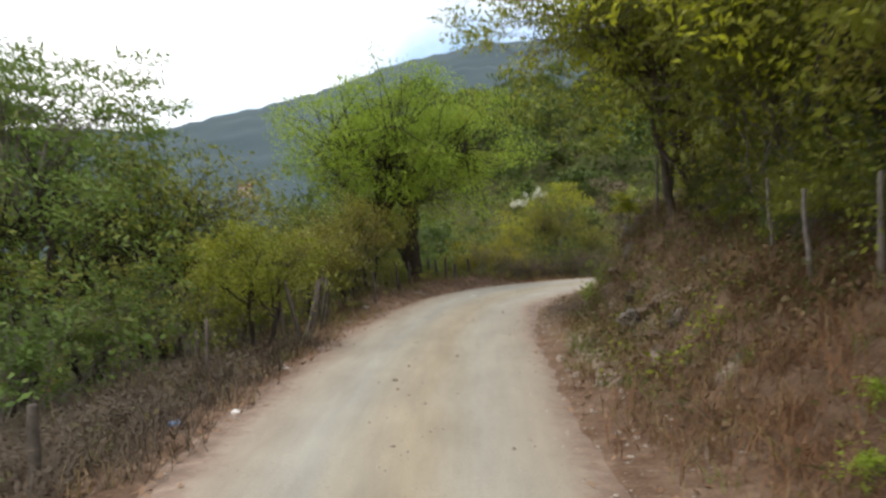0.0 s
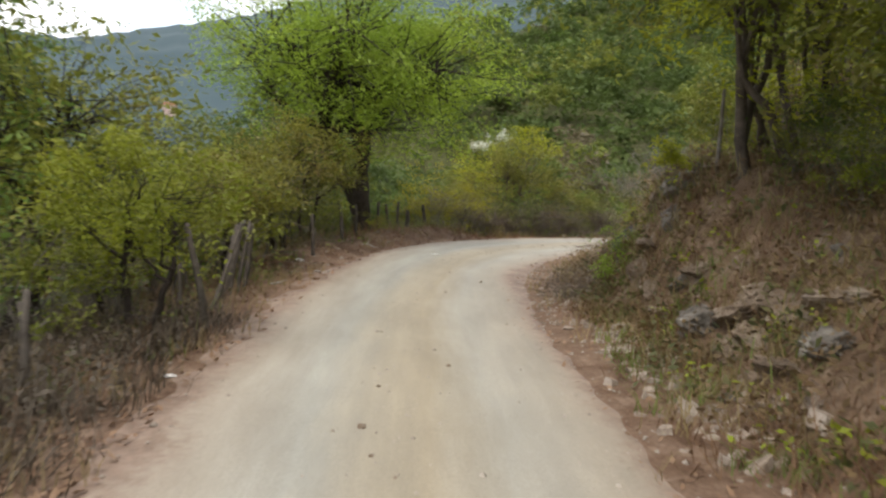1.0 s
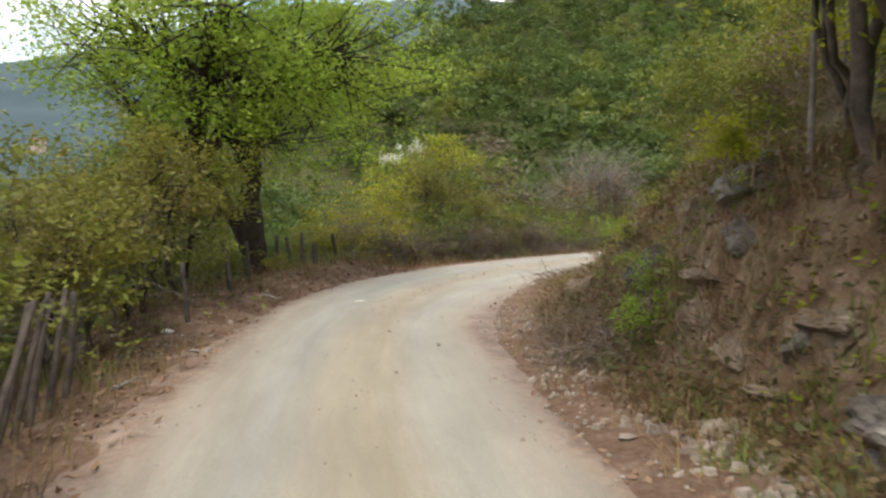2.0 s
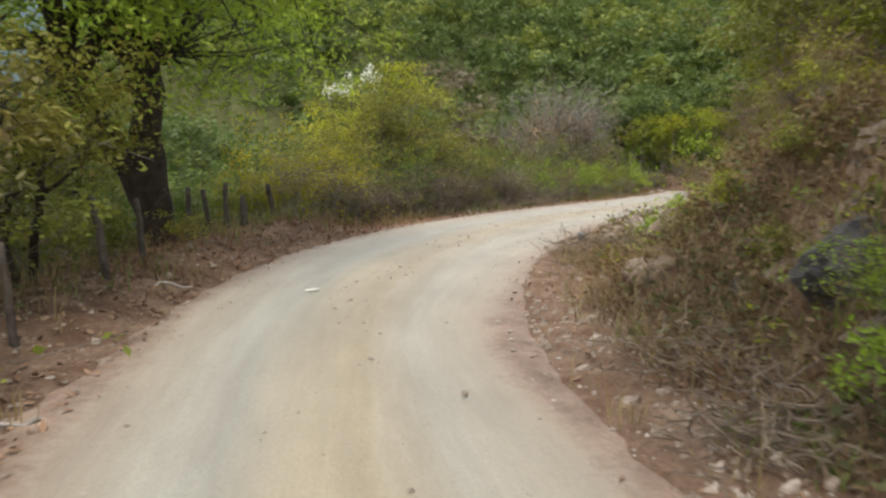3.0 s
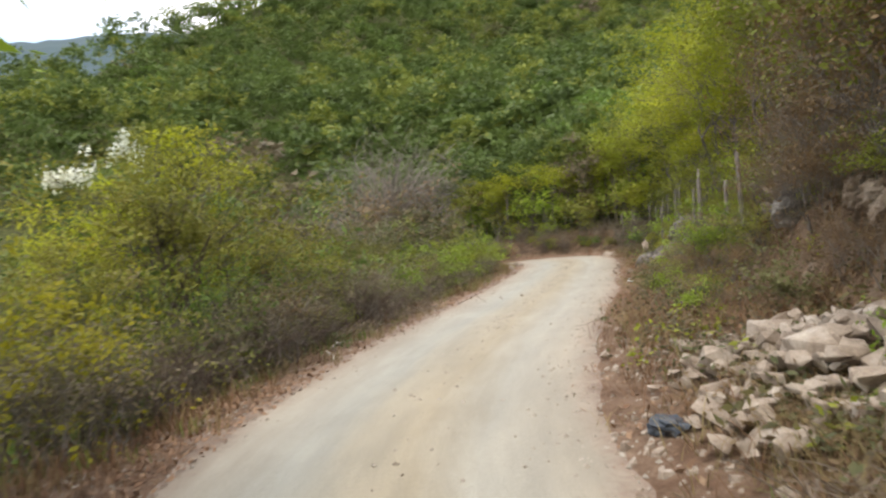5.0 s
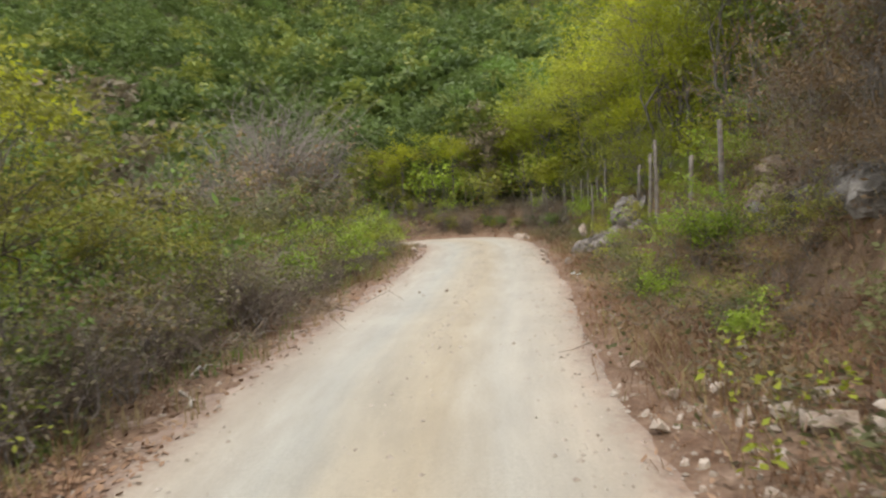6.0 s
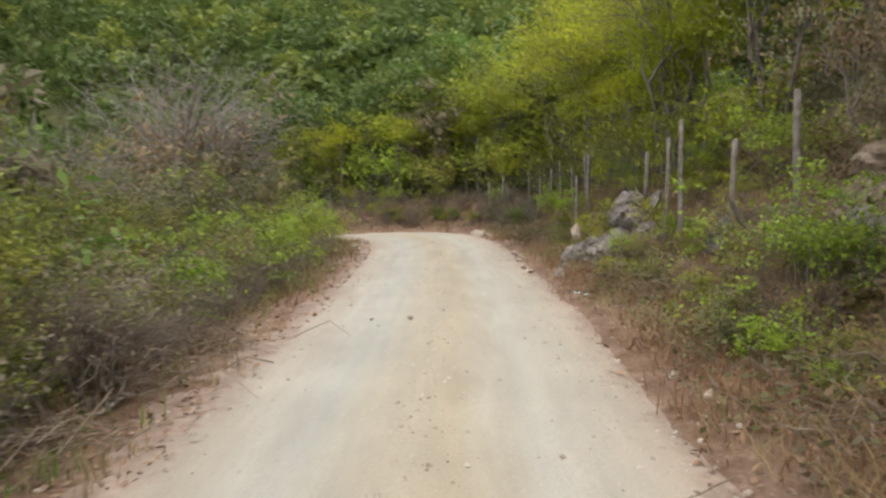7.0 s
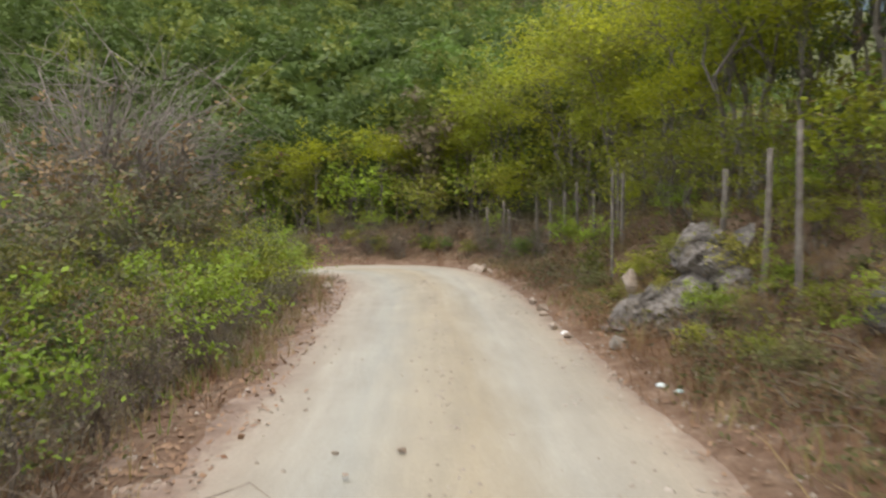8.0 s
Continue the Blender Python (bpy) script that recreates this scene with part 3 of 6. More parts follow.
def plant_meshes(seed, height, radii, clear, trunk_r, limbs, clumps, per, leaf, bark, size=0.12, clump_r=0.45, stems=1, lean=(0, 0), slim=0.5, shell=0.55, hang=0.2, sides=7, lump=0.28, stem_tops=None, twiggy=True, under=0.75, pad=0.6, wild=0, share=0.62):
    """Trunk and crown meshes of a tree or shrub standing on the origin."""
    rng = np.random.default_rng(seed)
    rx, ry, rz = radii
    centre = np.array([lean[0], lean[1], height - rz])
    pts = crown_points(rng, clumps, centre, radii, shell, lump, under)
    shoots = crown_points(rng, wild, centre, np.array(radii) * 1.28, 0.85, lump, 0.97) if wild else np.zeros((0, 3))
    trunk, twigs = [], []
    tips = []
    for st in range(stems):
        a = st * 2.4 + rng.random()
        foot = np.array([math.cos(a), math.sin(a), 0]) * (trunk_r * 1.1 if stems > 1 else 0)
        top = np.array([lean[0] * 0.55 + math.cos(a) * (0.25 * rx if stems > 1 else 0), lean[1] * 0.55 + math.sin(a) * (0.25 * ry if stems > 1 else 0), clear])
        rr = trunk_r * np.linspace(1.15, 0.72, 8)
        if stem_tops:
            top = np.array(stem_tops[st][:3])
            foot = np.array([0.0, 0, 0]) if st == 0 else trunk[0][0][2] + np.array([0, 0, 0.3])
            rr = rr * stem_tops[st][3]
        line = curve_line(foot - np.array([0, 0, 0.3]), top, 0, rng, 8, 0.05 if stem_tops else 0.10)
        rr[0] *= 1.35
        trunk.append((line, rr))
        for k in range(max(1, limbs // stems)):
            aim = crown_points(rng, 1, centre, np.array(radii) * 0.62, 0.5)[0]
            b = curve_line(line[-1 - (k % 2)], aim, 0.10 * rng.normal() + 0.04, rng, 7, 0.12)
            trunk.append((b, np.linspace(trunk_r * 0.58, trunk_r * 0.13, 7)))
            tips.append(b)
    for q in pts if twiggy else ():
        near = min(tips, key=lambda b: np.linalg.norm(b[-1] - q))
        k = int(rng.integers(3, 7))
        twigs.append((curve_line(near[k], q, 0.05 * rng.normal(), rng, 3, 0.1), np.linspace(min(0.03, trunk_r * 0.13), trunk_r * 0.02 + 0.002, 3)))
    for q in shoots:
        near = min(tips, key=lambda b: np.linalg.norm(b[-1] - q))
        twigs.append((curve_line(near[int(rng.integers(2, 5))], q, 0.08 * rng.normal(), rng, 4, 0.15), np.linspace(min(0.025, trunk_r * 0.2), 0.003, 4)))
    tv, tf = tubes(trunk, sides)
    V, F = tv, tf
    if twigs and not per:
        wv, wf = tubes(twigs, 3)
        return mesh_of("trunk", V, F, bark, True), mesh_of("crown", wv, wf, bark)
    if twigs:
        wv, wf = tubes(twigs, 3)
        V, F = np.concatenate([tv, wv]), np.concatenate([tf, wf + len(tv)])
    wood = mesh_of("trunk", V, F, bark, True)
    crown = None
    if per:
        lv, lf = leaves(rng, pts, per, clump_r, size, slim, pad, hang, not twiggy)
        hearts = np.repeat(pts, per, axis=0)
        if wild:
            half = np.array([twigs[i][0][2] for i in range(len(twigs) - wild, len(twigs))])
            sv, sf = leaves(rng, np.concatenate([shoots, half]), max(2, per // 5), clump_r * 0.5, size, slim, 1.0, hang)
            lv, lf = np.concatenate([lv, sv]), np.concatenate([lf, sf + len(lv)])
            hearts = np.concatenate([hearts, np.repeat(np.concatenate([shoots, half]), max(2, per // 5), axis=0)])
        crown = leafy("crown", lv, lf, leaf, hearts, centre, radii, share)
    return wood, crown


def plant(name, meshes, place, label, category, group="", turn=0.0, scale=1.0):
    e = thing(name, place, label, category, group, turn)
    e.scale = (scale, scale, scale)
    part("trunk" if "tree" in name else "stem", meshes[0], e)
    if meshes[1]:
        part("crown" if "tree" in name else "foliage", meshes[1], e)
    return e


def spot(x, y, sink=0.05):
    return (x, y, float(land(x, y)[0]) - sink)


# ---- distance ----
def mountain():
    m, nt, n, l, p = nodes_of("far mountain with haze glow")
    # Distance haze is put in as a bluish base colour and weak emission.
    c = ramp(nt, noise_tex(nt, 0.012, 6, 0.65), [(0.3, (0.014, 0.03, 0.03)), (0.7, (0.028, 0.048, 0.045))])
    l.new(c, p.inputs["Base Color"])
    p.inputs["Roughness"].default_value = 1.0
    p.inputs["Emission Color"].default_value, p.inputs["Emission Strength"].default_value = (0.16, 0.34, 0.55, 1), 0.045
    az, r = np.radians(np.linspace(-120, 200, 420)), np.linspace(250, 1900, 44)
    A, Rr = np.meshgrid(az, r)
    deg = np.degrees(A)
    lift = np.interp(deg, [-120, -45, -20, -3, 0, 4.5, 8, 13, 20, 30, 60, 200], [10, 13, 15.2, 14.6, 13.6, 12.7, 11.5, 9.6, 8.1, 7.2, 6, 8])
    top = 1500 * np.tan(np.radians(lift)) + 5 * np.sin(deg * 0.5 + 1) + 2 * np.sin(deg * 3.3)
    z = -16 + (top + 16) * ((Rr - 250) / 1250).clip(0, 1) - np.maximum(Rr - 1540, 0) * 0.35
    z += 16 * waves(np.sin(A) * Rr, np.cos(A) * Rr, 90, 1) * smooth(300, 600, Rr) * (1 - smooth(1150, 1400, Rr))
    V = np.stack([-np.sin(A) * Rr, np.cos(A) * Rr, z], -1).reshape(-1, 3)
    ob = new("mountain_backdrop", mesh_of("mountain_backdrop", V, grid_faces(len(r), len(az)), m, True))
    return tagged(ob, "wooded mountain ridge behind the valley, haze added as blue glow", "mountain", kind="structure")


mountain()


def farmhouse():
    wall = grained("pink plaster", [(0.3, (0.5, 0.36, 0.30)), (0.7, (0.62, 0.48, 0.42))], 2)
    tile = grained("clay tile", [(0.3, (0.25, 0.10, 0.06)), (0.7, (0.36, 0.17, 0.10))], 2)
    x, y = -96.0, 391.0
    e = thing("farmhouse", (x, y, 29.0), "small pink farmhouse with a pale gable, far off", "house")
    e.scale = (0.65, 0.65, 0.65)
    b = bmesh.new()
    bmesh.ops.create_cube(b, size=1, matrix=Matrix.Translation((0, 0, 1)) @ Matrix.Diagonal((9, 6, 8, 1)))
    me = bpy.data.meshes.new("wall")
    b.to_mesh(me)
    me.materials.append(wall)
    part("wall", me, e)
    V = [(-5, -3.4, 5), (5, -3.4, 5), (5, 3.4, 5), (-5, 3.4, 5), (-5, 0, 7), (5, 0, 7)]
    part("roof", mesh_of("roof", V, [(0, 1, 5, 4), (2, 3, 4, 5), (0, 3, 2, 1), (0, 4, 3, 3), (1, 2, 5, 5)][:3], tile), e)


farmhouse()

# ---- the big spreading tree ----
big = plant_meshes(11, 7.7, (4.8, 4.55, 3.0), 2.3, 0.27, 12, 450, 112, LEAF_PLUME, BARK_DARK, 0.12, 0.7, 2, (-0.75, 0.2), 0.36, 0.45, 0.2, 9, 0.16,
                   [(-0.1, 0.0, 2.6, 1.0), (-1.35, 0.1, 2.6, 0.72)], True, 0.3)
plant("spreading_tree", big, spot(-0.97, 28.4), "large spreading tree with dark forked trunk and feathery green crown", "tree")
low = [plant_meshes(16, 3.6, (1.7, 1.6, 1.2), 1.4, 0.07, 8, 80, 60, leaf, BARK_DARK, 0.10, 0.4, 2, (0.2, -0.2), 0.45) for leaf in (LEAF_LIME, LEAF_TAWNY)]
for x, y, sc, tu, k in [(-3.4, 15.0, 0.72, 0, 0), (-2.9, 24.4, 0.95, 60, 1), (-2.3, 25.7, 0.8, 150, 1), (-3.5, 21.4, 0.78, 120, 1), (-4.6, 18.0, 0.78, 200, 0)]:
    plant("small_tree", low[k], spot(x, y), ("small crooked yellow-green tree at the fence line", "small crooked olive-green tree at the fence line")[k], "tree", "small trees by the fence", tu, sc)

# ---- trees on the cut bank ----
bank_a = plant_meshes(12, 6.4, (3.2, 3.0, 2.3), 2.0, 0.09, 8, 190, 44, LEAF_OLIVE, BARK_BROWN, 0.14, 0.5, 2, (-1.9, -0.4), 0.4, stem_tops=[(-0.3, -0.1, 2.9, 1.0), (0.45, 0.2, 2.6, 0.8)])
bank_b = plant_meshes(17, 6.4, (2.8, 2.8, 2.5), 1.8, 0.07, 8, 180, 38, LEAF_YELLOW, BARK_BROWN, 0.155, 0.5, 2, (-1.0, 0.3), 0.36)
bank_c = plant_meshes(19, 5.0, (2.4, 2.4, 2.2), 1.0, 0.05, 9, 150, 38, LEAF_OLIVE, BARK_GREY, 0.155, 0.5, 3, (-0.5, 0.2), 0.45)
# Entries (6.4, 2.4) to (9.6, 6.4): added out of sight to shade the bank.
for m, x, y, sc, tu in [(bank_a, 4.85, 17.1, 1.0, 0), (bank_b, 5.5, 16.4, 0.95, 20), (bank_b, 6.2, 18.6, 0.9, 50), (bank_a, 6.3, 14.6, 0.95, -15), (bank_c, 5.6, 13.2, 0.9, 40), (bank_b, 7.4, 18.9, 1.0, 70),
                        (bank_b, 6.6, 11.0, 1.05, 10), (bank_c, 6.0, 9.2, 0.95, 120), (bank_a, 7.4, 8.0, 1.05, 15), (bank_c, 7.9, 12.6, 1.2, 200), (bank_b, 6.9, 5.6, 1.0, -20),
                        (bank_c, 9.6, 23.4, 0.9, 160), (bank_c, 9.3, 26.6, 0.75, 30), (bank_c, 12.3, 29.6, 0.8, 250), (bank_c, 14.6, 31.6, 0.8, 310), (bank_a, 6.4, 2.4, 1.05, 0), (bank_c, 8.6, 4.0, 1.4, 70), (bank_a, 9.8, 10.4, 1.2, 15), (bank_a, 10.2, 15.0, 1.2, 75), (bank_a, 9.6, 6.4, 1.2, 190), (bank_c, 6.2, 7.2, 0.8, 130)]:
    lab = {id(bank_a): "crooked dark-trunked tree with olive leaves on the cut bank", id(bank_b): "slim leaning tree with yellow-green leaves on the bank",
           id(bank_c): "many-stemmed small olive tree on the bank"}[id(m)]
    plant("bank_tree", m, spot(x, y), lab, "tree", "trees on the bank", tu, sc)

# ---- trees below the road ----
left_a = plant_meshes(13, 7.4, (3.4, 3.3, 2.9), 2.2, 0.17, 9, 190, 34, LEAF_DARK, BARK_DARK, 0.18, 0.62, 2, (0.3, 0.2), 0.35)
left_b = plant_meshes(14, 8.2, (4.0, 3.8, 1.6), 4.4, 0.16, 9, 80, 120, LEAF_DARK, BARK_GREY, 0.14, 0.75, 1, (0.6, 0.2), 0.4, 0.5, 0.0, 6, 0.2, None, True, 0.9, 0.22)
left_c = plant_meshes(15, 6.4, (3.0, 3.0, 2.6), 1.5, 0.13, 9, 160, 34, LEAF_OLIVE, BARK_DARK, 0.17, 0.6, 3, (0.0, 0.2), 0.4)
for m, x, y, sc, tu in [(left_a, -8.6, 15.5, 0.85, 0), (left_c, -6.8, 19.5, 0.95, 80), (left_a, -9.6, 22.0, 1.0, 150), (left_b, -9.6, 18.4, 1.02, 210), (left_b, -12.6, 20.4, 1.12, 90), (left_c, -8.2, 11.6, 0.8, 20),
                        (left_b, -12.5, 24.0, 1.0, 30), (left_a, -12.6, 14.0, 0.9, 100), (left_c, -7.0, 25.2, 0.85, 60), (left_c, -12.0, 30.0, 0.9, 10),
                        (left_c, -5.4, 31.5, 0.7, 33), (left_c, -3.5, 36.5, 0.75, 133), (left_a, -6.5, 35.5, 0.85, 33), (left_c, -3.8, 32.6, 0.7, 83)]:
    lab = {id(left_a): "dense dark green tree on the slope below the road", id(left_b): "flat-topped feathery grey-green tree in the valley",
           id(left_c): "round olive-green tree on the slope below the road"}[id(m)]
    plant("valley_tree", m, spot(x, y), lab, "tree", "trees below the road", tu, sc)

# ---- shrubs along the road ----
rng = np.random.default_rng(5)


def beside(s, off):
    k = int(np.argmin(np.abs(ALONG - START - s)))
    return MIDDLE[k, 0] + off * AHEAD[k, 1], MIDDLE[k, 1] - off * AHEAD[k, 0]


SHRUB_LEAF = {"olive": LEAF_OLIVE, "yellow": LEAF_LIME, "grey": LEAF_GREY, "fresh": LEAF_FRESH, "gold": LEAF_GOLD, "dark": LEAF_DARK}
SHRUB_LABEL = {"olive": "olive-leaved twiggy shrub at the roadside", "yellow": "yellow-green leafy shrub at the roadside", "grey": "dusty grey-green shrub with dry twigs",
               "fresh": "fresh green leafy bush by the road", "gold": "golden-yellow leafy bush at the verge", "dark": "dark green shaded bush"}
SHRUBS, PLAIN, SMALL = {}, {}, {}
for k, key in enumerate(SHRUB_LEAF):
    SHRUBS[key] = [plant_meshes(40 + 2 * k + v, 2.4 + 0.25 * v, (1.3, 1.25, 1.2 + 0.12 * v), 0.5, 0.028, 10, 78, 24, SHRUB_LEAF[key], BARK_GREY, 0.088, 0.25, 5, (0.1 * v, 0), 0.55, 0.45, 0.0, 4, 0.6, wild=14) for v in range(2)]
    PLAIN[key] = [plant_meshes(240 + 2 * k + v, 2.5, (1.3, 1.25, 1.25), 0.4, 0.03, 6, 40, 18, SHRUB_LEAF[key], BARK_GREY, 0.15, 0.36, 3, (0.1 * v, 0), 0.5, 0.45, 0.0, 4, 0.55, wild=4) for v in range(2)]
    SMALL[key] = [plant_meshes(140 + 2 * k + v, 2.4, (1.35, 1.3, 1.2), 0.3, 0.035, 6, 34, 26, SHRUB_LEAF[key], BARK_GREY, 0.18, 0.42, 3, (0.1 * v, 0), 0.5, 0.4, 0.0, 4, 0.5, wild=10) for v in range(2)]


def shrub(key, x, y, scale, turn=None, label="", group="roadside shrubs"):
    along, off, _ = by_road(x, y)
    near_road = abs(off[0]) < 6.2 and 10 < along[0] - START < 62
    m = (SMALL if scale < 0.42 else SHRUBS if near_road else PLAIN)[key][int(rng.integers(2))]
    return plant("shrub", m, spot(x, y, 0.08), label or SHRUB_LABEL[key], "shrub", group, float(rng.random() * 360) if turn is None else turn, scale)


# below the fence
for x, y, key, sc in [(-4.5, 14.6, "olive", 0.85), (-4.2, 16.2, "yellow", 0.8), (-5.6, 13.0, "dark", 0.9), (-4.8, 17.6, "olive", 1.0), (-4.1, 19.2, "olive", 1.0), (-4.9, 20.5, "dark", 1.1),
                      (-3.3, 20.9, "olive", 1.05), (-3.2, 22.6, "grey", 1.15), (-4.5, 23.0, "olive", 1.2), (-2.7, 24.2, "olive", 0.95), (-5.5, 10.6, "dark", 0.9), (-6.2, 8.6, "dark", 1.0),
                      (-5.9, 15.6, "dark", 1.1), (-6.6, 12.6, "dark", 1.1), (-7.0, 17.4, "olive", 1.1), (-6.2, 22.4, "olive", 1.2), (-4.3, 26.0, "grey", 1.0), (-2.4, 26.4, "olive", 0.6),
                      (-5.0, 28.6, "olive", 1.0), (-2.6, 30.2, "olive", 0.8), (-0.6, 31.6, "dark", 0.7), (-2.0, 33.2, "dark", 1.0), (-1.0, 35.0, "dark", 1.1), (0.95, 32.9, "gold", 0.72), (1.6, 33.8, "gold", 1.0), (0.2, 32.6, "gold", 0.62), (-0.4, 32.6, "yellow", 0.7), (2.5, 35.0, "gold", 0.95), (7.6, 40.6, "gold", 0.5), (9.2, 42.4, "yellow", 0.6), (12.0, 45.4, "gold", 0.55),
                      (-0.55, 27.9, "yellow", 0.24), (-1.6, 27.6, "olive", 0.4), (-2.1, 28.6, "olive", 0.6), (0.8, 35.8, "dark", 1.0), (2.9, 35.4, "yellow", 0.8), (-3.6, 39.0, "olive", 1.2), (0.2, 38.4, "dark", 1.2), (2.4, 37.4, "olive", 1.0), (-7.2, 33.6, "olive", 1.3),
                      (3.6, 36.0, "grey", 0.8), (4.6, 37.0, "olive", 0.75), (-0.8, 42.0, "olive", 1.4), (2.6, 41.0, "olive", 1.3), (4.0, 43.0, "yellow", 1.2), (0.6, 40.6, "olive", 1.2), (-2.0, 39.6, "dark", 1.3), (1.4, 43.4, "dark", 1.4), (-3.4, 42.6, "olive", 1.4), (-0.4, 37.0, "olive", 0.9), (-1.6, 45.6, "dark", 1.5), (-4.6, 37.6, "dark", 1.3)]:
    shrub(key, x, y, sc)
# along the outer edge of the straight
for i in range(46):
    s = 37 + 29 * i / 46 + rng.normal(0, 0.25)
    row = i % 3
    off = (-4.0, -5.2, -6.9)[row] + rng.normal(0, 0.25)
    key = str(rng.choice(["olive", "yellow", "fresh", "dark"], p=[0.45, 0.12, 0.08, 0.35] if s < 47 else [0.3, 0.28, 0.16, 0.26]))
    shrub(key, *beside(s, off), (0.72, 1.0, 1.25)[row] * float(rng.uniform(0.6, 1.3)))
# the upper side
for x, y, key, sc in [(3.0, 5.6, "fresh", 0.17), (3.5, 6.4, "fresh", 0.2), (3.9, 4.9, "fresh", 0.3), (5.0, 14.4, "yellow", 0.5), (5.2, 12.4, "olive", 0.55), (4.9, 10.6, "olive", 0.5),
                      (3.98, 19.75, "fresh", 0.43), (3.75, 19.25, "fresh", 0.3), (4.9, 21.9, "olive", 0.25), (5.6, 22.6, "olive", 0.26), (5.6, 24.4, "olive", 0.25), (6.5, 25.8, "fresh", 0.3), (6.9, 27.2, "fresh", 0.34), (8.3, 28.3, "fresh", 0.3),
                      (8.0, 26.6, "grey", 0.4), (9.6, 27.6, "olive", 0.5), (12.4, 30.8, "olive", 0.6), (11.6, 31.9, "grey", 0.4), (14.4, 36.9, "grey", 0.3), (15.3, 36.4, "fresh", 0.72), (15.9, 36.2, "fresh", 0.6), (14.3, 36.4, "fresh", 0.28), (16.1, 36.9, "dark", 0.5), (15.6, 37.3, "grey", 0.3),
                      (15.2, 35.0, "olive", 0.45), (17.6, 38.2, "olive", 0.4), (17.3, 35.4, "olive", 0.6), (20.7, 41.0, "fresh", 0.3), (21.4, 41.9, "yellow", 0.36), (22.9, 42.0, "yellow", 0.7), (21.4, 39.4, "fresh", 0.7),
                      (19.2, 36.8, "grey", 0.6), (23.7, 44.9, "yellow", 0.32), (26.4, 47.6, "fresh", 0.4), (29.0, 50.2, "olive", 0.4), (19.6, 34.6, "olive", 0.9), (16.0, 31.6, "olive", 0.9), (13.4, 29.0, "olive", 0.9), (24.2, 42.6, "yellow", 1.1), (22.6, 40.4, "yellow", 0.9), (25.6, 44.6, "yellow", 1.1), (27.4, 46.2, "olive", 1.1), (23.0, 38.6, "olive", 1.2), (21.4, 36.8, "yellow", 1.1), (29.6, 48.0, "yellow", 1.1), (31.4, 50.4, "olive", 1.1), (20.4, 35.2, "olive", 1.1), (32.6, 52.8, "olive", 1.1), (33.6, 56.0, "yellow", 1.1), (33.0, 60.0, "olive", 1.2), (7.0, 16.0, "olive", 0.9), (6.2, 12.0, "dark", 0.8), (5.6, 8.0, "dark", 0.7), (5.8, 5.0, "dark", 0.8), (6.6, 18.2, "yellow", 0.8), (5.2, 16.2, "olive", 0.45), (5.4, 10.0, "yellow", 0.5), (4.9, 8.4, "olive", 0.6), (5.2, 9.3, "olive", 0.7), (5.0, 11.2, "olive", 0.6), (5.5, 11.4, "olive", 0.8), (5.5, 7.2, "olive", 0.7), (6.0, 9.0, "dark", 0.9), (4.6, 7.0, "olive", 0.4), (5.3, 6.0, "fresh", 0.5), (5.5, 13.6, "dark", 0.6), (5.3, 15.2, "dark", 0.5), (5.9, 17.0, "dark", 0.6), (6.6, 14.0, "dark", 0.8), (6.8, 10.2, "dark", 0.9), (7.4, 12.0, "dark", 1.0), (7.6, 16.4, "dark", 0.9), (5.2, 7.8, "dark", 0.45), (5.1, 12.0, "dark", 0.4), (5.6, 22.2, "olive", 0.22), (5.4, 23.4, "yellow", 0.24), (7.4, 24.2, "yellow", 0.5), (8.4, 25.4, "yellow", 0.6), (9.6, 26.0, "olive", 0.8), (12.0, 34.0, "grey", 0.25), (13.2, 34.6, "olive", 0.3), (14.0, 35.6, "olive", 0.24), (16.4, 38.3, "olive", 0.3), (18.2, 40.0, "grey", 0.28), (18.9, 40.6, "olive", 0.25), (19.4, 41.6, "yellow", 0.22), (22.4, 44.6, "olive", 0.25), (24.0, 46.2, "grey", 0.3), (19.0, 39.0, "olive", 0.4), (17.0, 37.0, "grey", 0.35), (13.9, 33.9, "olive", 0.45), (22.8, 43.6, "olive", 0.4), (21.9, 41.0, "yellow", 0.5), (22.8, 41.4, "fresh", 0.55), (21.0, 39.9, "yellow", 0.45), (20.6, 38.4, "olive", 0.5), (22.2, 40.0, "olive", 0.6), (25.0, 46.8, "olive", 0.35)]:
    shrub(key, x, y, sc, group="shrubs on the upper side")

for x, y, key, sc in [(34.0, 57.0, "olive", 1.3), (33.6, 63.6, "fresh", 1.3), (34.6, 61.4, "olive", 1.5), (32.6, 67.0, "olive", 1.4), (35.4, 58.8, "fresh", 1.5), (33.8, 66.0, "fresh", 1.5),
                      (36.4, 63.6, "olive", 1.7), (32.6, 70.0, "fresh", 1.6), (37.0, 60.6, "yellow", 1.6), (35.0, 55.4, "yellow", 1.4), (34.8, 69.4, "olive", 1.7)]:
    shrub(key, x, y, sc, group="shrubs at the bend")
for i in range(16):
    key = ("fresh", "olive", "yellow", "fresh")[i % 4]
    shrub(key, *beside(57.5 + 1.2 * i + rng.normal(0, 0.3), (5.2, 6.6)[i % 2] + rng.normal(0, 0.3)), float(rng.uniform(0.4, 0.65)), group="shrubs at the bend")
for x, y, key, sc in [(23.4, 56.2, "fresh", 0.75), (24.6, 58.4, "fresh", 0.85), (22.3, 54.6, "fresh", 0.7), (24.2, 60.4, "olive", 0.95), (25.3, 58.6, "fresh", 0.55), (25.5, 60.8, "fresh", 0.7), (24.0, 56.4, "olive", 0.5)]:
    shrub(key, x, y, sc, group="shrubs at the bend")

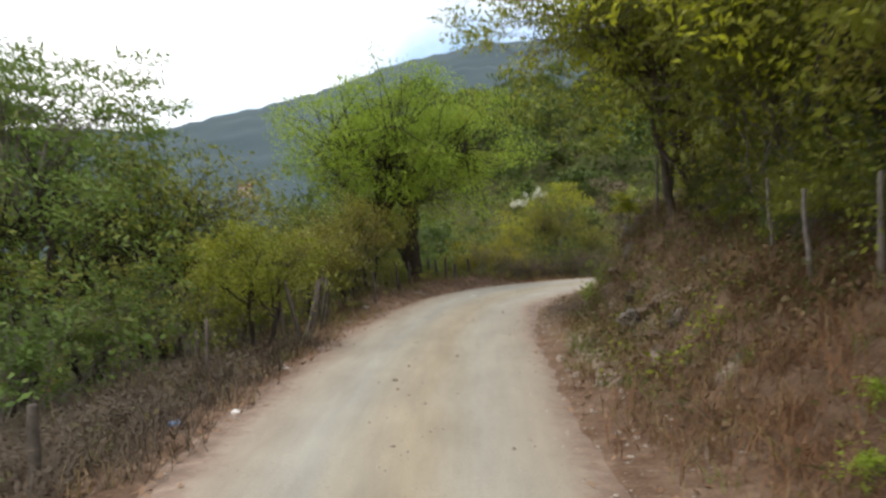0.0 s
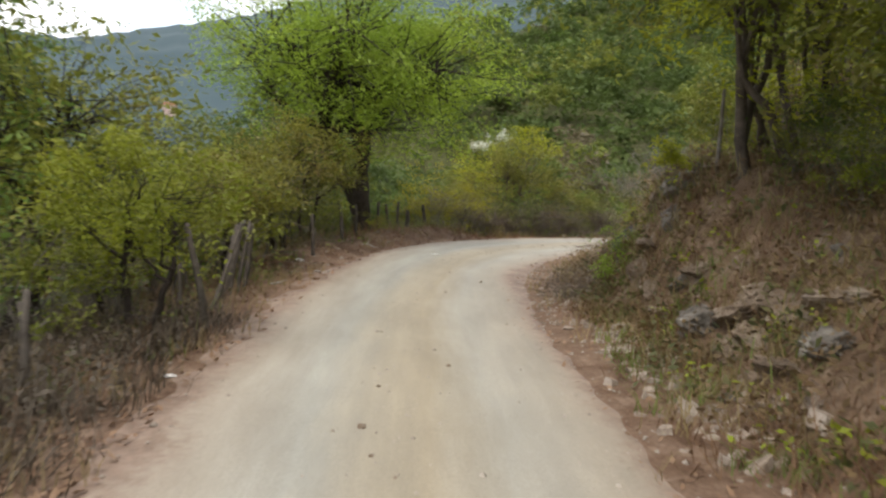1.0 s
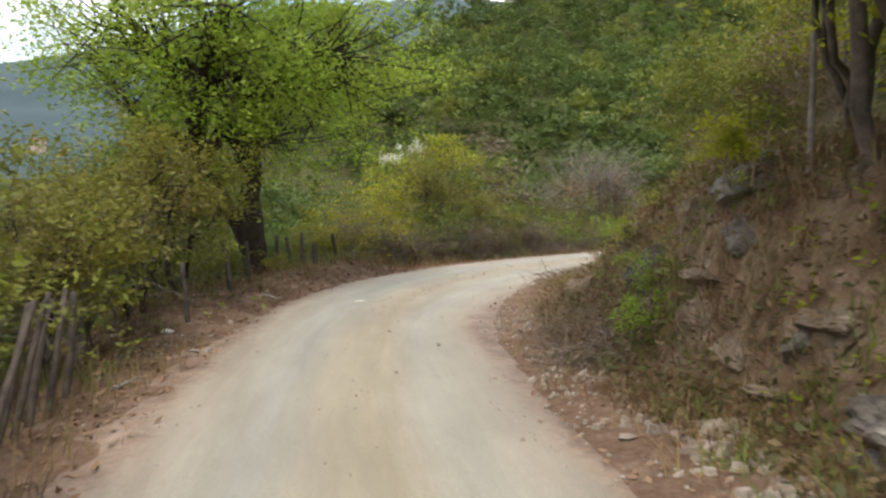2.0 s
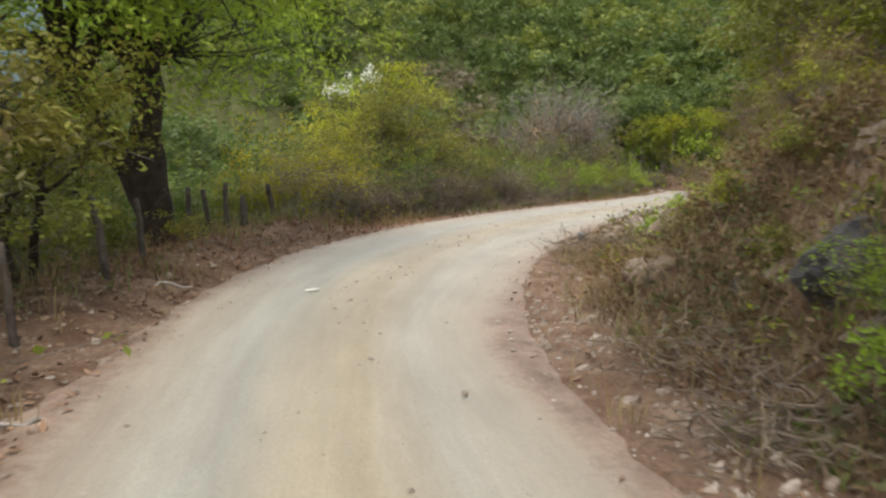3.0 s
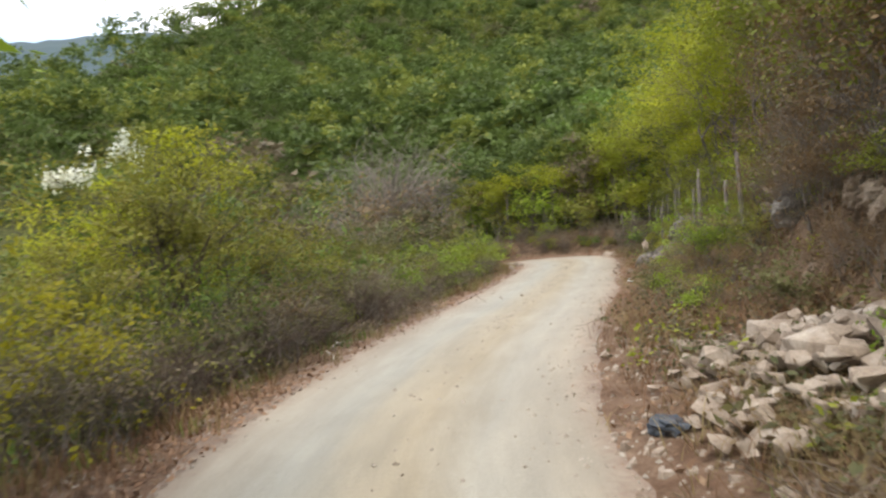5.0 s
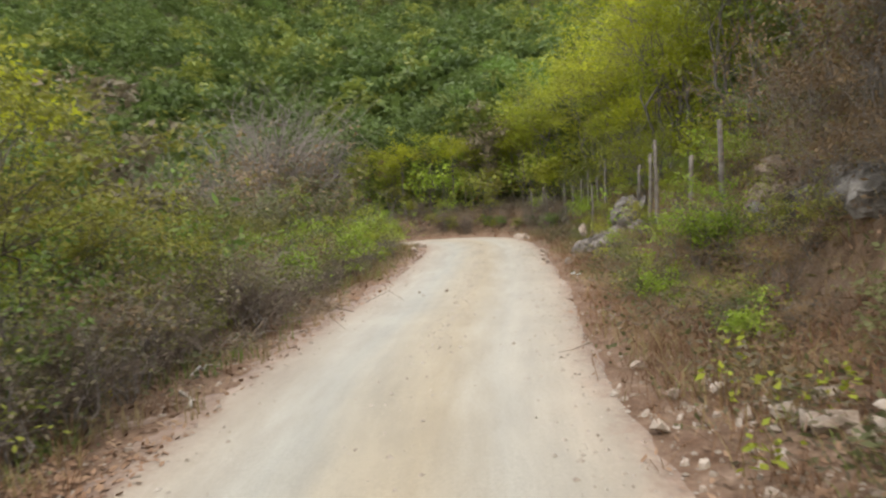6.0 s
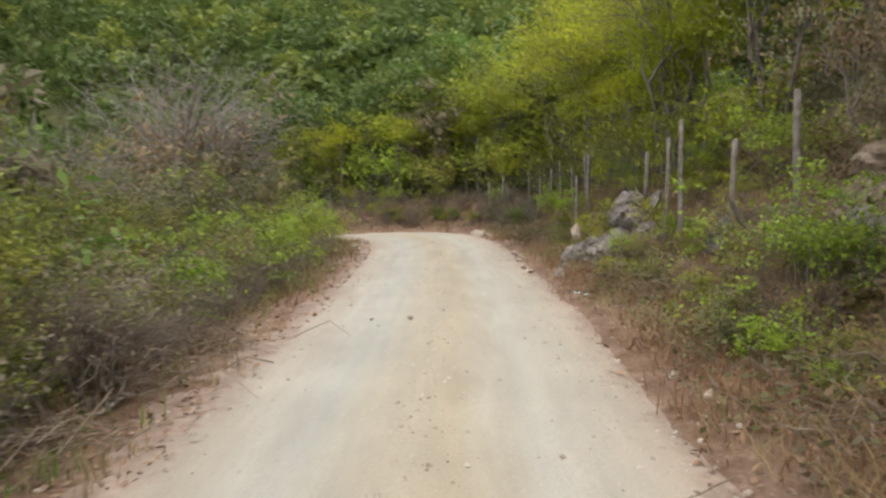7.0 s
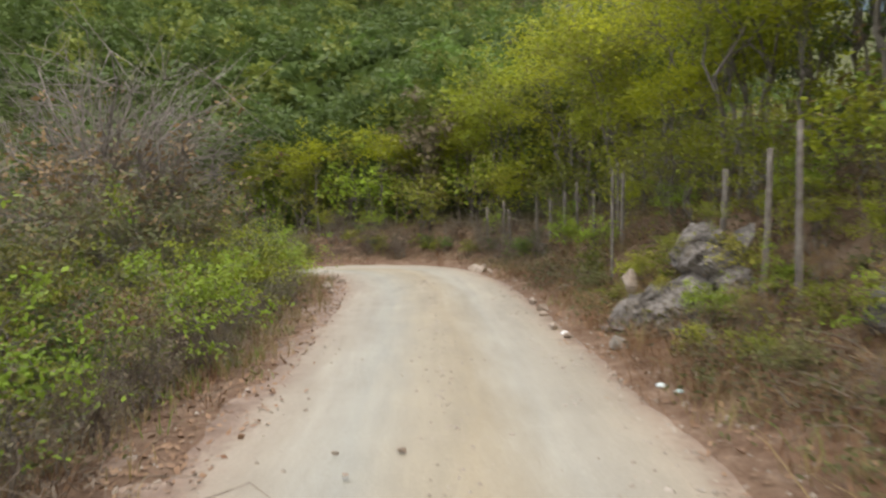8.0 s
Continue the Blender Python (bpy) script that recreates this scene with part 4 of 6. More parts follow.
for i in range(26):
    key = ("dark", "olive", "dark", "yellow", "olive")[i % 5]
    shrub(key, *beside(63.5 + 0.62 * i + rng.normal(0, 0.3), 3.5 + abs(rng.normal(0, 0.8))), float(rng.uniform(0.2, 0.41)), label="low dark green weedy bush on the brown verge" if key == "dark" else "", group="shrubs at the bend")

for i in range(14):
    shrub(("fresh", "olive", "dark")[i % 3], *beside(39 + 1.0 * i + rng.normal(0, 0.4), 3.3 + abs(rng.normal(0, 1.3))), float(rng.uniform(0.16, 0.3)), label="small leafy weed bush on the brown bank below the fence", group="shrubs on the upper side")

# the tall shrub by the bend and the flowering one behind it
tall = plant_meshes(71, 4.3, (2.0, 1.9, 1.75), 1.1, 0.04, 26, 120, 60, LEAF_TAWNY, BARK_BROWN, 0.095, 0.36, 8, (0.0, 0.0), 0.4, 0.45, 0.0, 4, 0.6, under=0.97, wild=26, share=0.72)
for x, y, sc, tu in [(5.3, 39.3, 1.15, 0), (7.7, 42.2, 0.85, 70), (3.2, 37.7, 0.75, 150), (10.1, 44.9, 0.72, 230), (13.0, 47.9, 0.72, 20)]:
    plant("tall_shrub", tall, spot(x, y), "tall olive-yellow shrub with bare twigs showing below", "shrub", "tall shrubs by the bend", tu, sc)
flower_base = plant_meshes(72, 4.8, (1.4, 1.4, 1.7), 1.6, 0.06, 8, 70, 50, LEAF_YELLOW, BARK_GREY, 0.11, 0.4, 3, (0, 0), 0.45, 0.5)
fl = plant("flowering_shrub", flower_base, spot(4.3, 41.2, 0.0), "shrub topped with white blossom behind the roadside bushes", "shrub", turn=30)
frng = np.random.default_rng(73)
fx = np.stack([frng.uniform(-0.85, 0.8, 34), frng.uniform(-0.8, -0.2, 34), 0 * frng.random(34)], 1)
fx[:, 2] = 4.9 + 0.42 * fx[:, 0] + frng.normal(0, 0.13, 34)
fv, ff = leaves(frng, fx, 26, 0.12, 0.08, 0.6, 1.3, 0.0)
blossom = part("blossom", mesh_of("blossom", fv, ff, PETAL), fl, "white blossom heads")
blossom.matrix_basis = pose(0, 0, 0, 0, 0, -30)
top_tree = plant_meshes(74, 6.2, (1.5, 1.5, 1.2), 3.2, 0.08, 6, 50, 45, LEAF_YELLOW, BARK_GREY, 0.13, 0.4, 1, (0.3, 0), 0.45)
plant("slender_tree", top_tree, spot(6.2, 43.6), "slender yellow-green tree above the roadside shrubs", "tree")

# ---- bare grey trees ----
bare = plant_meshes(81, 7.0, (3.5, 3.4, 2.5), 2.2, 0.075, 22, 460, 0, None, BARK_ASH, 0.1, 0.4, 1, (0.4, 0), 0.5, 0.35)
sparse = plant_meshes(82, 4.4, (2.2, 2.1, 1.6), 1.0, 0.032, 12, 130, 11, LEAF_BROWN, BARK_ASH, 0.12, 0.4, 5, (0, 0), 0.5, 0.35, lump=0.5)
low_dry = plant_meshes(84, 4.0, (2.4, 2.3, 1.8), 0.8, 0.05, 12, 120, 5, LEAF_DUST, BARK_ASH, 0.16, 0.6, 5, (0, 0), 0.5, 0.3, sides=4, lump=0.5)
dusty = plant_meshes(83, 4.6, (2.2, 2.1, 1.8), 0.9, 0.04, 14, 120, 18, LEAF_GREY, BARK_ASH, 0.13, 0.36, 4, (0, 0), 0.5, 0.35, lump=0.5, wild=40)
for m, x, y, sc, tu in [(bare, 17.7, 55.2, 1.2, 0), (bare, 20.0, 56.4, 1.0, 200), (sparse, 16.6, 54.0, 1.3, 120), (sparse, 18.8, 55.8, 1.4, 20), (sparse, 15.0, 52.4, 0.9, 40), (sparse, 20.8, 57.6, 0.9, 90), (bare, 13.6, 51.8, 0.85, 140), (sparse, 11.0, 50.6, 0.85, 200), (sparse, 22.6, 59.6, 0.9, 10), (bare, 24.0, 66.0, 1.0, 80)]:
    plant("bare_tree", m, spot(x, y), "leafless pale grey tree with fine bare twigs", "tree", "bare trees", tu, sc)
for m, x, y, sc, tu in [(sparse, 1.0, 40.2, 0.6, 0), (sparse, -2.6, 36.8, 0.6, 0), (sparse, 12.6, 30.6, 0.7, 20), (sparse, 10.6, 27.8, 0.7, 120), (sparse, 14.0, 31.8, 0.8, 200), (sparse, 16.6, 34.0, 0.75, 60), (sparse, 9.6, 25.6, 0.5, 100),
                        (sparse, 6.8, 23.4, 0.28, 10), (sparse, 7.4, 20.8, 0.4, 70), (sparse, 15.6, 33.2, 0.8, 10), (sparse, 12.0, 28.4, 0.9, 140), (sparse, 18.0, 33.2, 0.9, 33), (sparse, 7.6, 26.8, 0.36, 63), (sparse, 8.3, 41.2, 0.4, 23), (sparse, 11.2, 43.6, 0.42, 93), (sparse, 6.6, 38.6, 0.4, 133), (sparse, 14.2, 46.2, 0.42, 13)]:
    plant("dry_shrub", m, spot(x, y), "withered brown shrub with tangled dry twigs", "shrub", "dry shrubs", tu, sc)

for x, y, sc, tu in [(13.6, 49.4, 0.85, 0), (16.4, 52.2, 0.9, 60), (18.0, 53.2, 0.8, 130), (20.2, 55.2, 0.85, 200), (10.6, 47.6, 0.8, 260), (21.6, 57.4, 0.85, 300), (8.6, 46.0, 0.8, 20), (16.8, 55.6, 1.0, 80)]:
    plant("dusty_shrub", dusty, spot(x, y), "tall dusty olive shrub with pale bare shoots", "shrub", "dusty shrubs", tu, sc)
for i in range(27):
    x, y = beside(31.5 + 1.08 * i + rng.normal(0, 0.3), -3.4 + rng.normal(0, 0.15))
    plant("dry_shrub", low_dry, spot(x, y), "low withered brown shrub at the road's outer edge", "shrub", "dry shrubs", float(rng.random() * 360), float(rng.uniform(0.24, 0.46)) * (1.0 if i < 12 else 0.7))

tangle = plant_meshes(90, 1.7, (1.15, 1.1, 0.85), 0.35, 0.022, 16, 330, 0, None, BARK_TWIG, 0.1, 0.4, 6, (0, 0), 0.5, 0.3, sides=4, lump=0.5, under=0.3)
for i in range(20):
    x, y = beside(34.8 + 0.95 * i + rng.normal(0, 0.25), -3.55 + rng.normal(0, 0.15))
    plant("dry_shrub", tangle, spot(x, y), "leafless grey-brown tangle of twigs at the road's outer edge", "shrub", "dry shrubs", float(rng.random() * 360), float(rng.uniform(0.6, 1.05)) * (1.0 if i < 10 else 0.7))
for i in range(34):
    x, y = beside(63.5 + 0.42 * i + rng.normal(0, 0.3), 3.2 + abs(rng.normal(0, 1.1)))
    plant("dry_shrub", (low_dry, tangle)[i % 2], spot(x, y), "low withered brown shrub on the verge beyond the bend", "shrub", "dry shrubs", float(rng.random() * 360), float(rng.uniform(0.3, 0.45)) * (1.0 if i % 2 == 0 else 1.6))
vine = plant_meshes(87, 3.6, (2.0, 1.9, 1.7), 0.7, 0.035, 12, 90, 26, LEAF_BROWN, BARK_ASH, 0.085, 0.42, 4, (0, 0), 0.45, 0.35, 0.5, 4, 0.5, wild=30)
for x, y, sc, tu in [(11.6, 29.4, 0.6, 0), (12.6, 30.6, 0.75, 70), (13.9, 31.6, 0.85, 140), (15.2, 32.6, 0.9, 210), (12.9, 28.6, 0.9, 280), (14.8, 30.4, 1.0, 30), (16.6, 32.4, 1.0, 100), (13.0, 32.3, 0.5, 10), (14.5, 33.0, 0.6, 50), (12.0, 31.2, 0.32, 90), (12.9, 31.9, 0.36, 130), (13.4, 32.7, 0.4, 190), (14.4, 33.9, 0.4, 260), (15.6, 34.6, 0.45, 300), (11.3, 30.3, 0.32, 40), (18.2, 34.4, 1.0, 170), (17.0, 35.2, 0.6, 240), (19.8, 37.2, 0.8, 310), (18.6, 36.0, 0.7, 20)]:
    plant("vine_thicket", vine, spot(x, y), "withered red-brown vines tangled over bare stems on the slope", "vines", "withered vines", tu, sc)
for i in range(18):
    x, y = beside(38.5 + 0.75 * i + rng.normal(0, 0.3), 3.6 + abs(rng.normal(0, 1.2)))
    plant("vine_thicket", vine, spot(x, y), "low red-brown withered vines on the bank below the fence", "vines", "withered vines", float(rng.random() * 360), float(rng.uniform(0.18, 0.34)))
sapling = [plant_meshes(88 + k, 4.6, (1.0, 1.0, 1.3), 2.6, 0.035, 5, 40, 34, leaf, BARK_GREY, 0.12, 0.4, 1, (0.15, 0.1), 0.5, 0.4, 0.1, 5, 0.4) for k, leaf in enumerate((LEAF_YELLOW, LEAF_LIME))]
for i in range(32):
    x, y = beside(53 + 0.9 * i + rng.normal(0, 0.5), 5.4 + abs(rng.normal(0, 1.3)))
    plant("sapling_tree", sapling[i % 2], spot(x, y), "slim young tree with a pale straight stem", "tree", "saplings", float(rng.random() * 360), float(rng.uniform(0.75, 1.15)))

# ---- feathery trees over the post fence ----
feather = plant_meshes(85, 7.2, (2.9, 2.8, 2.35), 2.4, 0.06, 10, 200, 40, LEAF_YELLOW, BARK_GREY, 0.14, 0.6, 3, (-0.6, -0.2), 0.34, 0.45)
feather2 = plant_meshes(86, 6.8, (2.7, 2.6, 2.4), 2.1, 0.055, 10, 180, 40, LEAF_LIME, BARK_GREY, 0.15, 0.6, 3, (-0.3, 0.2), 0.4, 0.45)
for m, x, y, sc, tu in [(feather, 25.2, 43.6, 1.0, 0), (feather, 28.4, 46.6, 1.0, 70), (feather2, 31.0, 49.4, 1.05, 30), (feather2, 23.6, 40.4, 1.0, 100), (feather, 33.8, 53.2, 1.0, 200), (feather2, 35.6, 57.4, 1.0, 10),
                        (feather2, 22.0, 37.2, 0.95, 50), (feather2, 26.8, 39.8, 1.15, 0), (feather, 21.0, 33.8, 0.9, 77),
                        (feather, 17.8, 30.6, 0.85, 20)]:
    lab = "feathery yellow-green tree on thin stems behind the fence" if m is feather else "thin-stemmed olive tree on the slope behind the fence"
    plant("slope_tree", m, spot(x, y), lab, "tree", "trees behind the fence", tu, sc)

# ---- woods on the hillsides ----
WOOD_LEAF = [(LEAF_SHADE, "dark green round-crowned tree in the hillside woods"), (LEAF_DARK, "fresh mid-green tree in the hillside woods"), (LEAF_WOOD, "green tree in the hillside woods"),
             (LEAF_GREY, "thin grey-green tree in the hillside woods"), (LEAF_DUST, "half-withered brown tree in the hillside woods")]
WOOD_NEAR = [plant_meshes(60 + k, 6.4, (2.6, 2.5, 2.3), 1.6, 0.10, 5, 44, 64, leaf, BARK_GREY, 0.2, 0.66, 1, (0.2, 0.1), 0.6, 0.55, 0.1, 4, 0.5, None, False, share=0.8) for k, (leaf, _) in enumerate(WOOD_LEAF)]
WOOD_FAR = [plant_meshes(65 + k, 6.4, (2.6, 2.5, 2.3), 1.6, 0.10, 5, 30, 42, leaf, BARK_GREY, 0.26, 0.75, 1, (0.2, 0.1), 0.6, 0.6, 0.1, 4, 0.5, None, False, share=0.85) for k, (leaf, _) in enumerate(WOOD_LEAF)]
sites = []
for gx_ in np.arange(-60, 90, 2.9):
    for gy_ in np.arange(8, 110, 2.9):
        x, y = gx_ + rng.uniform(-1.4, 1.4), gy_ + rng.uniform(-1.4, 1.4)
        if 0.26 * x + 0.97 * y < 102:
            sites.append((x, y))
for gx_ in np.arange(-60, 260, 5.9):
    for gy_ in np.arange(60, 400, 5.9):
        x, y = gx_ + rng.uniform(-2.9, 2.9), gy_ + rng.uniform(-2.9, 2.9)
        if 0.26 * x + 0.97 * y >= 102:
            sites.append((x, y))
sites = np.array(sites)
sa, so_, _ = by_road(sites[:, 0], sites[:, 1])
sb = np.degrees(np.arctan2(-sites[:, 0], sites[:, 1]))
ok = (np.abs(so_) > np.where(sa - START > 64, 6.5, 9.5)) & (sb < 32)
ok &= ~((so_ > 0) & (sites[:, 1] < 34) & (so_ < 9))
ok &= ~((so_ < 0) & (sites[:, 1] < 46) & (sites[:, 0] > -19))
ok &= np.hypot(sites[:, 0] - 17, sites[:, 1] - 53) > 7
ok &= ~((sites[:, 0] > 40) & (sites[:, 1] < 20)) & ~((so_ > 28) & (sites[:, 1] < 40))
su = 0.26 * sites[:, 0] + 0.97 * sites[:, 1]
ok &= (su - 58 < np.interp(-sb, [0, 4, 8, 14.5, 19, 25, 45], [132, 137, 151, 186, 227, 255, 255])) & (sb > -50) & ((su < 102) | (sb > -49))
ok &= ~((sites[:, 0] > 15) & (sites[:, 1] < 0.9 * sites[:, 0] + 11) & (su < 102))
sites = sites[ok]
near = np.argsort(np.hypot(sites[:, 0] - 16, sites[:, 1] - 48))
mixing = waves(sites[:, 0], sites[:, 1], 9, 12) + rng.normal(0, 0.35, len(sites))
which = np.where(mixing > 0.15, 1, np.where(mixing > -0.35, 2, np.where(mixing > -0.8, 0, 3)))
sb, su = np.degrees(np.arctan2(-sites[:, 0], sites[:, 1])), 0.26 * sites[:, 0] + 0.97 * sites[:, 1]
deep = (su - 58 > 14 + rng.normal(0, 4, len(sites))) & (sb > -39 + rng.normal(0, 2, len(sites)))
which = np.where(deep & (rng.random(len(sites)) < 0.5), 0, which)
which = np.where((su > 102) & (which == 1) & (rng.random(len(sites)) < 0.7), 2, which)
which = np.where((waves(sites[:, 0], sites[:, 1], 6, 31) + rng.normal(0, 0.2, len(sites)) > 0.6) & ~deep, 4, which)
grey = np.hypot(sites[:, 0] - 12, sites[:, 1] - 53) < 8
which = np.where(grey & (rng.random(len(sites)) < 0.75), np.where(rng.random(len(sites)) < 0.5, 3, 4), which)
which = np.where((which == 1) & (sites[:, 0] < 24) & (rng.random(len(sites)) < 0.85), np.where(rng.random(len(sites)) < 0.55, 0, 2), which)
which = np.where((which == 2) & (rng.random(len(sites)) < 0.38), 0, which)
which = np.where((which == 1) & (rng.random(len(sites)) < 0.4), 2, which)
for j, i in enumerate(near[:190]):
    m, lab = (WOOD_NEAR if j < 66 else WOOD_FAR)[which[i]], WOOD_LEAF[which[i]][1]
    plant("woodland_tree", m, spot(*sites[i], 0.2), lab, "tree", "hillside woods", float(rng.random() * 360), float(rng.uniform(0.6, 1.15)))
# the rest, too far to tell apart
rest = near[190:]
for kind, leaf in enumerate(leaf for leaf, _ in WOOD_LEAF):
    mine = sites[rest[which[rest] == kind]]
    if not len(mine):
        continue
    z = land(mine[:, 0], mine[:, 1])
    cent, mids = [], []
    for (x, y), h in zip(mine, z):
        sc = rng.uniform(0.6, 1.15) * (1.15 if 0.26 * x + 0.97 * y < 102 else rng.uniform(1.2, 2.0))
        cent.append(crown_points(rng, 20, (x, y, h + 3.5 * sc), np.array((2.15, 2.15, 1.75)) * sc, 0.8, 0.3))
        mids.append(np.tile((x, y, h + 2.9 * sc), (20, 1)))
    cent, mids = np.concatenate(cent), np.concatenate(mids)
    v, f = leaves(rng, cent, 17, 1.05, 0.56, 0.7, 0.6, 0.1, True)
    hearts = np.repeat(0.35 * cent + 0.65 * mids, 17, axis=0)
    tagged(new("far_woods", leafy("far_woods", v, f, leaf, hearts, share=0.88)), "dense tree canopy covering the upper hillside", "woods", kind="stuff")

# undergrowth on the slopes
n_u = 9000
ux, uy = rng.uniform(-30, 62, n_u), rng.uniform(5, 105, n_u)
_, uo, _ = by_road(ux, uy)
keep = ((uo < -4.6) | (uo > 8.5)) & (np.degrees(np.arctan2(-ux, uy)) < 45) & ~((uy < 24) & (np.abs(uo) < 10))
ux, uy = ux[keep], uy[keep]
uz = land(ux, uy)
third = len(ux) // 3
for i, (leaf, lab) in enumerate(((LEAF_DARK, "low dark green undergrowth covering the slopes"), (LEAF_OLIVE, "low olive undergrowth covering the slopes"), (LEAF_BROWN, "withered brown undergrowth covering the slopes"))):
    sel = slice(i * third, (i + 1) * third)
    low = np.stack([ux[sel], uy[sel], uz[sel] + 0.4], 1)
    v, f = leaves(rng, low, 14, 0.8, 0.25, 0.55, 0.7, 0.0, True)
    tagged(new("undergrowth", leafy("undergrowth", v, f, leaf, np.repeat(low, 14, axis=0), share=0.35)), lab, "undergrowth", kind="stuff")
fx_, fy_ = rng.uniform(-30, 190, 9000), 62 + 220 * rng.random(9000) ** 1.3
_, fo_, _ = by_road(fx_, fy_)
fx_, fy_ = fx_[np.abs(fo_) > 9], fy_[np.abs(fo_) > 9]
low = np.stack([fx_, fy_, land(fx_, fy_) + 0.6], 1)
v, f = leaves(rng, low, 12, 1.9, 0.7, 0.6, 0.4, 0.0, True)
tagged(new("undergrowth", leafy("undergrowth", v, f, LEAF_SHADE, np.repeat(low, 12, axis=0), share=0.4)), "dark green undergrowth between the trees of the far slope", "undergrowth", kind="stuff")


# ---- fences ----
def post_mesh(seed, height, radius, lean=(0.0, 0.0), crook=0.03, wood=WOOD_POST):
    r = np.random.default_rng(seed)
    n = 7
    t = np.linspace(0, 1, n)
    p = np.stack([lean[0] * t, lean[1] * t, -0.25 + (height + 0.25) * t], 1)
    p[1:, :2] += np.cumsum(r.normal(0, crook * 0.5, (n - 1, 2)), 0) * 0.6
    rad = radius * (1.1 - 0.28 * t) * r.uniform(0.92, 1.08, n)
    p = np.concatenate([p, p[-1:] + [[0, 0, 0.004]], p[-1:] + [[0.0, 0, 0.012]]])
    rad = np.concatenate([rad, [rad[-1] * 0.8, 0.001]])
    v, f = tubes([(p, rad)], 8)
    return mesh_of("fence_post", v, f, wood, True)


def post(seed, x, y, height, radius, lean, label, group, wood=WOOD_POST):
    ob = new("fence_post", post_mesh(seed, height, radius, lean, 0.03, wood))
    ob.matrix_basis = pose(*spot(x, y, 0.0))
    return tagged(ob, label, "fence post", group)


for i, (x, y, h, r, lx, ly) in enumerate([(-3.4, 6.7, 0.75, 0.06, 0, 0), (-3.55, 12.2, 0.95, 0.04, -0.05, 0), (-4.0, 13.3, 0.8, 0.04, -0.08, 0), (-3.2, 16.2, 0.75, 0.04, -0.05, 0.1), (-2.75, 15.9, 1.3, 0.05, -0.42, 0.25),
                                          (-2.98, 17.0, 1.25, 0.035, 0.25, 0.7), (-3.0, 17.4, 1.2, 0.04, 0.2, 0.6), (-2.98, 17.9, 1.25, 0.035, 0.22, 0.55), (-2.95, 18.4, 1.15, 0.04, 0.1, 0.5), (-2.9, 18.9, 1.2, 0.035, 0.12, 0.45),
                                          (-2.85, 19.5, 1.1, 0.045, 0.05, 0.2), (-1.9, 23.2, 0.9, 0.04, -0.1, 0), (-1.35, 25.3, 0.9, 0.05, -0.2, 0.05), (-1.05, 26.7, 0.8, 0.04, -0.1, 0), (-0.5, 28.9, 0.85, 0.05, -0.06, 0),
                                          (-0.15, 29.6, 0.75, 0.05, -0.12, 0), (0.12, 30.2, 0.85, 0.05, -0.06, 0), (0.5, 30.9, 0.6, 0.07, -0.05, 0), (1.15, 31.9, 0.75, 0.06, -0.2, 0.02)]):
    post(200 + i, x, y, h, r, (lx, ly), "weathered grey wooden fence post leaning at the road edge" if abs(lx) + abs(ly) > 0.15 else "short weathered wooden fence post at the road edge", "roadside fence posts")
for i, (x, y, h, r, lx, ly) in enumerate([(4.45, 9.7, 1.15, 0.035, -0.09, 0), (4.65, 8.5, 1.2, 0.04, -0.02, 0), (4.75, 11.6, 1.0, 0.035, -0.05, 0), (4.69, 17.74, 1.45, 0.035, 0.02, 0.0)]):
    post(230 + i, x, y, h, r, (lx, ly), "slim pale fence post on top of the bank", "bank fence posts", WOOD_PALE)
for i, (x, y, h, r, lx, ly) in enumerate([(22.2, 42.6, 1.75, 0.06, 0.1, -0.05), (21.1, 41.5, 2.05, 0.055, 0.13, -0.1), (20.4, 40.75, 2.35, 0.05, 0.08, -0.05), (20.0, 39.6, 1.65, 0.06, 0.12, -0.1), (18.6, 37.9, 2.0, 0.06, 0.0, 0.0),
                                          (25.9, 46.6, 1.8, 0.05, 0.0, 0.0), (27.6, 47.9, 1.75, 0.05, 0.0, 0.0), (28.8, 49.2, 1.6, 0.05, -0.05, 0), (29.9, 51.0, 1.5, 0.05, 0.08, 0), (30.4, 51.9, 1.5, 0.045, 0.05, 0),
                                          (31.0, 52.8, 1.5, 0.05, 0.0, 0), (24.25, 45.84, 1.7, 0.035, 0.05, 0.0), (26.7, 47.2, 1.8, 0.035, 0.05, 0), (29.3, 50.1, 1.7, 0.04, 0.06, 0), (31.6, 54.4, 1.4, 0.045, -0.1, 0), (31.9, 55.0, 1.5, 0.045, 0.1, 0), (32.2, 56.0, 1.4, 0.05, 0.0, 0)]):
    post(250 + i, x, y, h, r, (lx, ly), "tall rough wooden fence post on the slope above the road", "upper fence posts", WOOD_PALE)
brace = new("fence_brace", post_mesh(290, 0.85, 0.05, (-0.45, 0.35)))
brace.matrix_basis = pose(*spot(18.3, 38.2, 0.0))
tagged(brace, "slanting wooden brace against a tall fence post", "fence brace")


